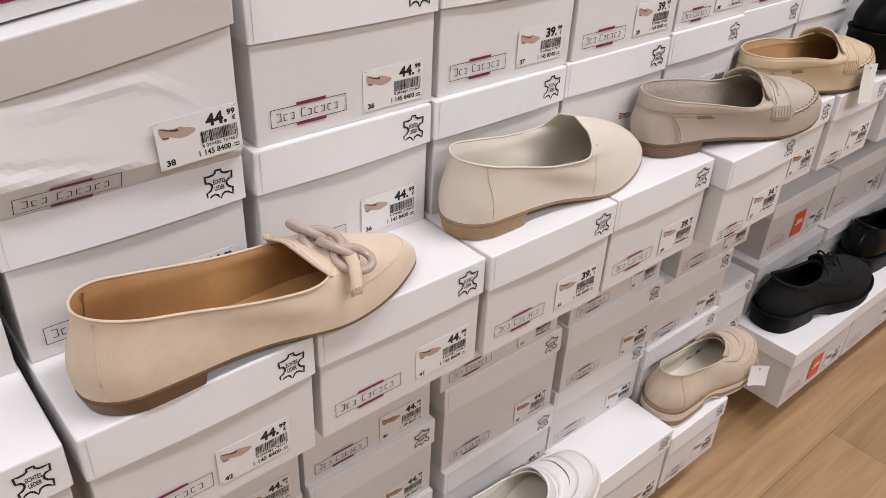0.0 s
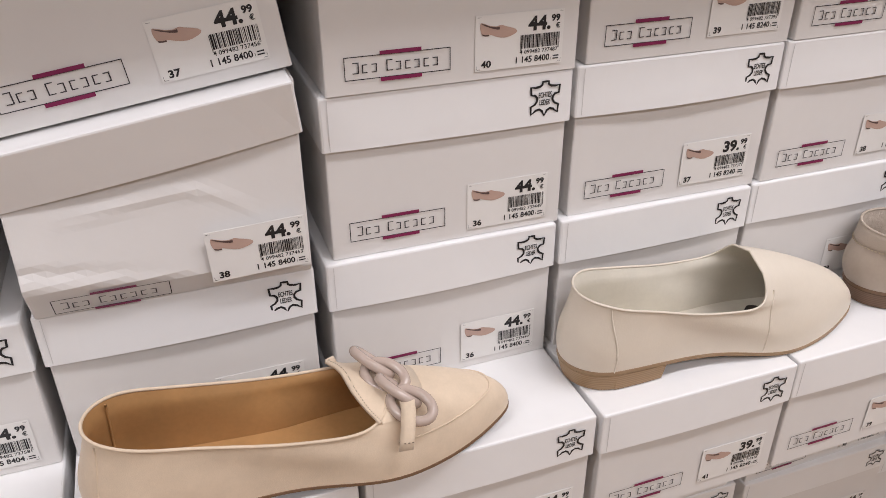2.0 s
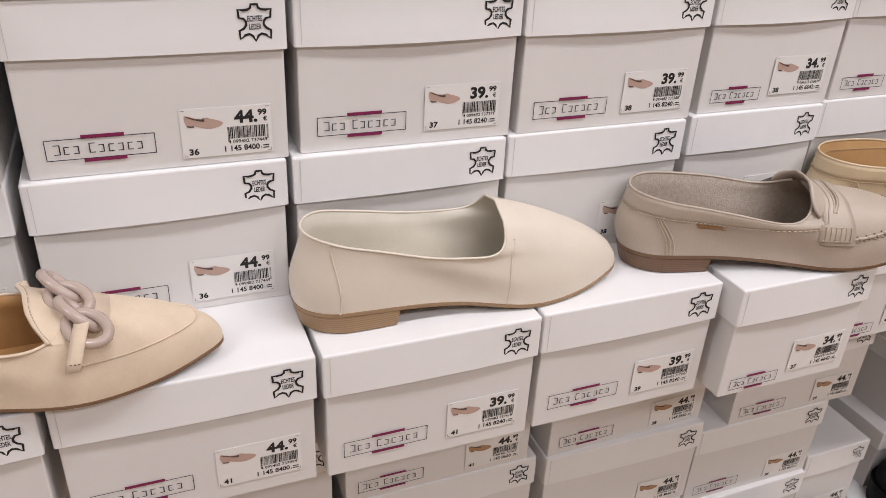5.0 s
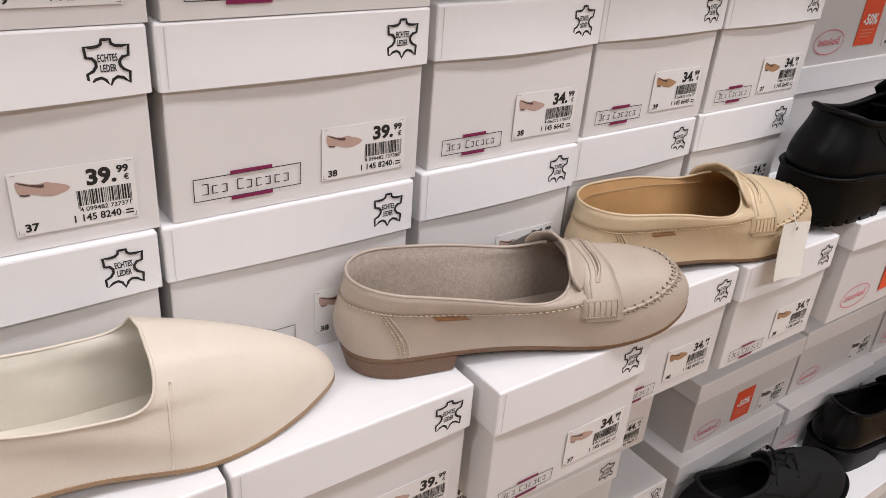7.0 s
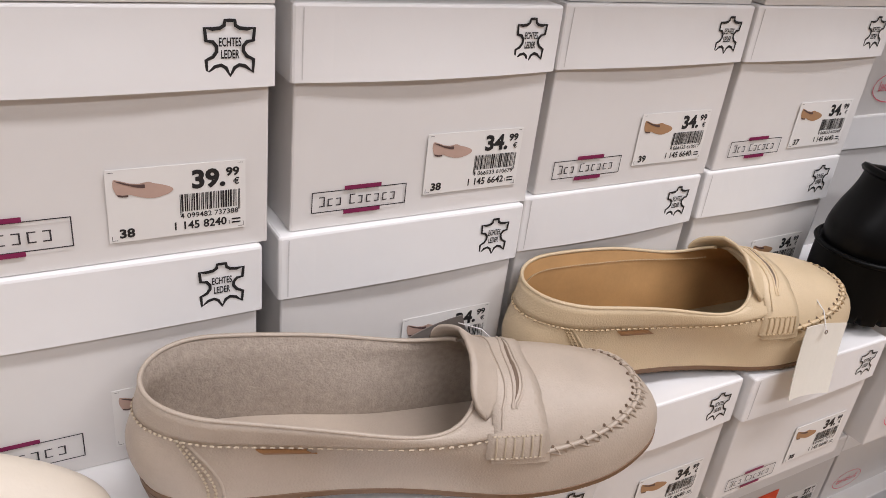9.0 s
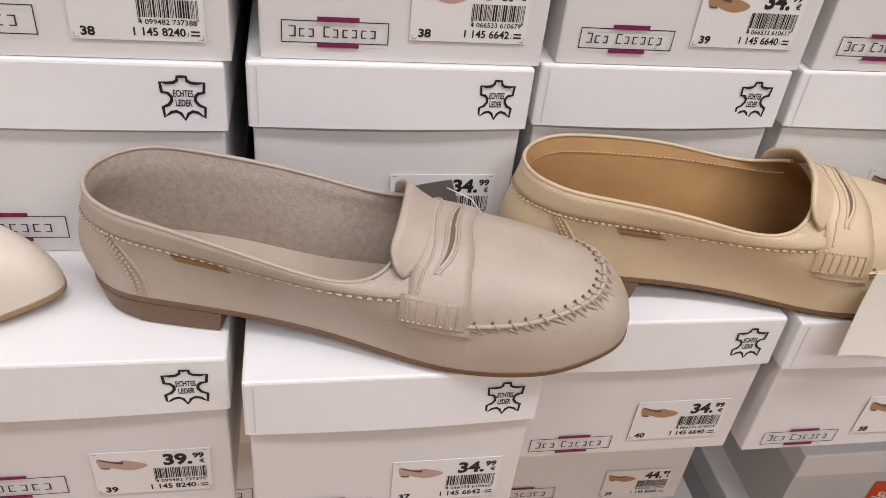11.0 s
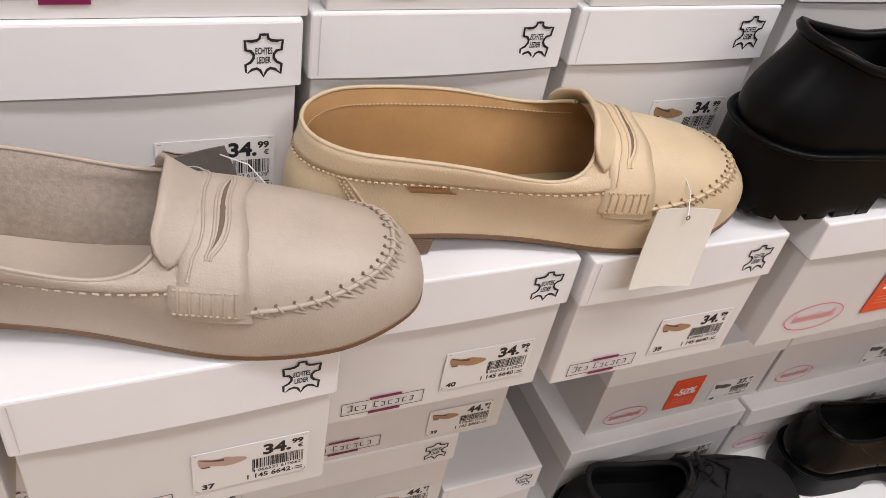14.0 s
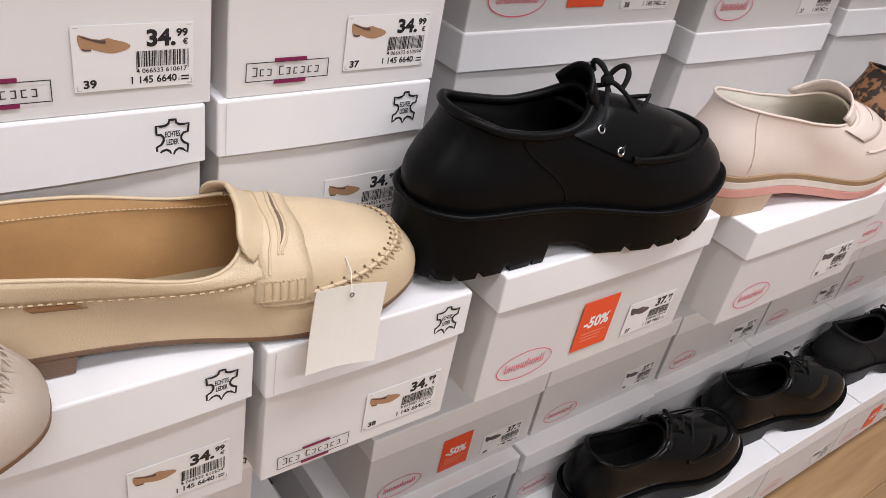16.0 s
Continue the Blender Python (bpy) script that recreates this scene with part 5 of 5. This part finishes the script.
def platform_loafer(m, L, mat, lining, label, layers, thick=0.018, heel=0.03, group="display shoes", width=1.0, mouth=1.0, rise=0.0, band=None):
    """A loafer on a banded sole, with saddle strap."""
    ob = thing("loafer", m, label, "shoe", group)
    last = chunky_last(L, thick, heel, width, top_x=0.60, ankle=0.055, toe_h=0.032, throat=0.014)
    last.top_w = [(q, w * mouth) for q, w in ((0.0, 0.028), (0.35, 0.030), (0.7, 0.034), (1.0, 0.033))]
    last.top_z = [(q, heel + z + rise) for q, z in ((0.0, 0.058), (0.3, 0.051), (0.6, 0.042), (1.0, 0.036))]
    last.square = 3.2
    upper(last, ob, mat, lining, lining)
    lug_sole(last, ob, thick, heel, lugs=False, welt=False, layers=layers, band=band)
    top_binding(last, ob, mat, 0.0014)
    bm = bmesh.new()
    patch(bm, last, 0.345, 0.655, lambda q: 0.62, lambda q: 0.90, 0.0024, 36, 4)
    strap = part("saddle_strap", bm, M[mat], ob, smooth=True)
    bm = bmesh.new()
    patch(bm, last, 0.43, 0.57, lambda q: 0.755 - 0.02 * math.sin(math.pi * q), lambda q: 0.76 + 0.02 * math.sin(math.pi * q), 0.0028, 12, 2)
    part("strap_slot", bm, M["stitch_dark"], strap)
    n = 60
    seam(last, ob, [last.skin(0.33 + 0.34 * i / n, 0.44 - 0.11 * math.sin(math.pi * i / n), 0.0008) for i in range(n + 1)], 0.0014, mat, "apron_seam")
    seam(last, ob, [last.skin(0.105, 0.02 + 0.95 * i / 16, 0.0002) for i in range(17)], 0.0007, mat)
    bm = bmesh.new()
    rows = []
    for i in range(15):
        y = (i / 14 - 0.5) * 2
        e = last.skin(0.5 + y * 0.12, 0.94, 0.001)
        rows.append([e + Vector((-0.016 * f, 0, 0.017 * f * (1 - 0.5 * y * y))) for f in [k / 4 for k in range(5)]])
    grid(bm, rows, closed=False)
    bmesh.ops.recalc_face_normals(bm, faces=bm.faces[:])
    bmesh.ops.solidify(bm, geom=bm.faces[:], thickness=0.0022)
    part("tongue", bm, M[mat], ob, smooth=True)
    return ob


# display shoes on the pulled-out boxes, heel position and heading
S_TOP = C_TOP + 0.0006
chain_loafer(pose(-0.137, -0.061, S_TOP, 0, 0, 0.5))
cream_slipper(pose(0.198, -0.034, S_TOP, 0, 0, -1.5))
moc_loafer(pose(0.488, -0.0215, S_TOP, 0, 0, -14), 0.280, "taupe", "taupe_lining", "taupe", "taupe grained leather penny loafer with stitched toe seam")
moc_loafer(pose(0.711, -0.0115, S_TOP, 0, 0, -7), 0.284, "tan", "tan_lining", "tan_sock", "sand grained leather penny loafer with camel lining", rise=0.006)
G_TOP = C_BASE + 0.003 + 0.122 + 0.0006
lace_up(pose(0.993, -0.031, G_TOP, 0, 0, -4), 0.294, "black", "chunky black leather lace-up shoe with lug sole", spots=[(0.1445, -0.033), (0.1285, -0.026)])
BANDS = [(0.0, 0.0, "beige_sole", "heel"), (0.0, 0.42, "pink_sole", "outsole"), (0.42, 0.76, "white_sole", "foam_layer"), (0.76, 1.0, "sole_tan", "welt_layer")]
platform_loafer(pose(1.300, -0.032, C_BASE + 0.003 + 0.108 + 0.0006, 0, 0, -5), 0.30, "blush", "cream_lining", "pale blush leather loafer with pink banded sole", BANDS, 0.018, 0.038, rise=0.003, band=0.0205)
platform_loafer(pose(1.585, -0.030, G_TOP, 0, 0, 0), 0.28, "leopard", "black_lining", "leopard print loafer on a dark sole", [(0.0, 1.0, "rubber", "outsole")], 0.018, 0.028)
lace_up(pose(1.92, -0.035, G_TOP, 0, 0, 0), 0.29, "black_suede", "black nubuck lace-up shoe", 0.022, 0.034)
# shoes on the lowest boxes
L_TOP, W_TOP = PLINTH + 0.130 + 0.0006, PLINTH + 0.117 + 0.0006
LOW_BANDS = [(0.0, 0.14, "white_sole", "outsole"), (0.14, 0.42, "sole_tan", "heel_layer"), (0.42, 0.80, "white_sole", "foam_layer"), (0.80, 1.0, "sole_tan", "welt_layer")]
platform_loafer(pose(0.235, -0.035, W_TOP, 0, 0, -1), 0.265, "white_leather", "cream_lining", "white leather loafer on a pale sole", [(0.0, 1.0, "white_sole", "outsole")], 0.016, 0.024, "low display shoes")
platform_loafer(pose(0.672, -0.022, W_TOP, 0, 0, 0), 0.275, "cream_low", "cream_lining", "beige suede platform loafer with banded sole", LOW_BANDS, 0.022, 0.034, "low display shoes", mouth=0.80, rise=0.004)
LOW_SHOE = dict(group="low display shoes", lugs=False, sole="rubber", eyelets=False)
lace_up(pose(1.030, 0.0, L_TOP, 0, 0, -8.5), 0.306, "black_suede", "black nubuck lace-up shoe on a flat sole", 0.020, 0.034, 0.062, apron=False, toe_h=0.04, width=1.08, **LOW_SHOE)
lace_up(pose(1.356, -0.003, L_TOP, 0, 0, -6.5), 0.315, "patent", "black patent lace-up shoe with loose laces", 0.024, 0.038, 0.066, toe_h=0.04, width=1.06, **LOW_SHOE)
lace_up(pose(1.650, -0.004, L_TOP, 0, 0, -7), 0.312, "patent", "black patent lace-up shoe on a glossy sole", 0.024, 0.038, 0.064, apron=False, toe_h=0.04, width=1.06, **LOW_SHOE)
lace_up(pose(1.972, -0.006, L_TOP, 0, 0, -6), 0.30, "black_suede", "dark nubuck lace-up shoe", 0.020, 0.034, 0.062, apron=False, toe_h=0.04, width=1.06, **LOW_SHOE)

# swing tags
swing_tag(pose(0.926, -0.079, C_TOP + 0.038, -7, 9, 2), 0.050, 0.053, loop=[(0, -0.001, -0.005), (0.001, 0.006, 0.008), (0.000, 0.022, 0.020)])
swing_tag(pose(0.884, -0.082, W_TOP + 0.046, -10, 8, -28), 0.036, 0.036, "sticker", "small white swing tag on a clear loop", loop=[(0, -0.001, -0.005), (-0.004, 0.010, 0.010), (-0.012, 0.03, 0.016)])

grey_tag = swing_tag(pose(0.656, -0.0015, C_TOP + 0.046, 4, -18, -3), 0.044, 0.038, "grey_paper", "dark grey swing tag with a round emblem", loop=[(0.018, -0.001, -0.004), (0.030, -0.006, -0.012), (0.036, -0.016, -0.022)])
emblem = bmesh.new()
ring(emblem, [(0.0085 * math.cos(a), -0.012 + 0.0085 * math.sin(a)) for a in [i * math.tau / 30 for i in range(30)]][::-1], 0.0008, -0.0035)
ring(emblem, [(0.0055 * math.cos(a), -0.012 + 0.0055 * math.sin(a)) for a in [i * math.tau / 24 for i in range(24)]][::-1], 0.0006, -0.0035)
part("emblem", emblem, M["sticker"], grey_tag)

# ---- floor planks ----
PW, PL = 0.19, 1.22
floor_ob = bpy.data.objects["floor"]


def plank_mesh(length):
    def make():
        bm = bmesh.new()
        block(bm, 0.0003, length - 0.0003, 0.0003, PW - 0.0003, -0.0038, 0.0)
        return to_mesh(bm, "plank", M["floor"])
    return keep(("plank", length), make)


for j in range(19):
    y = 0.03 - (j + 1) * PW
    off = (j * 0.43) % PL
    x = -2.1 - off
    while x < 4.3:
        a, b = max(x, -2.1), min(x + PL, 4.3)
        if b - a > 0.05:
            shared("plank", plank_mesh(round(b - a, 4)), floor_ob, (a, y, 0))
        x += PL
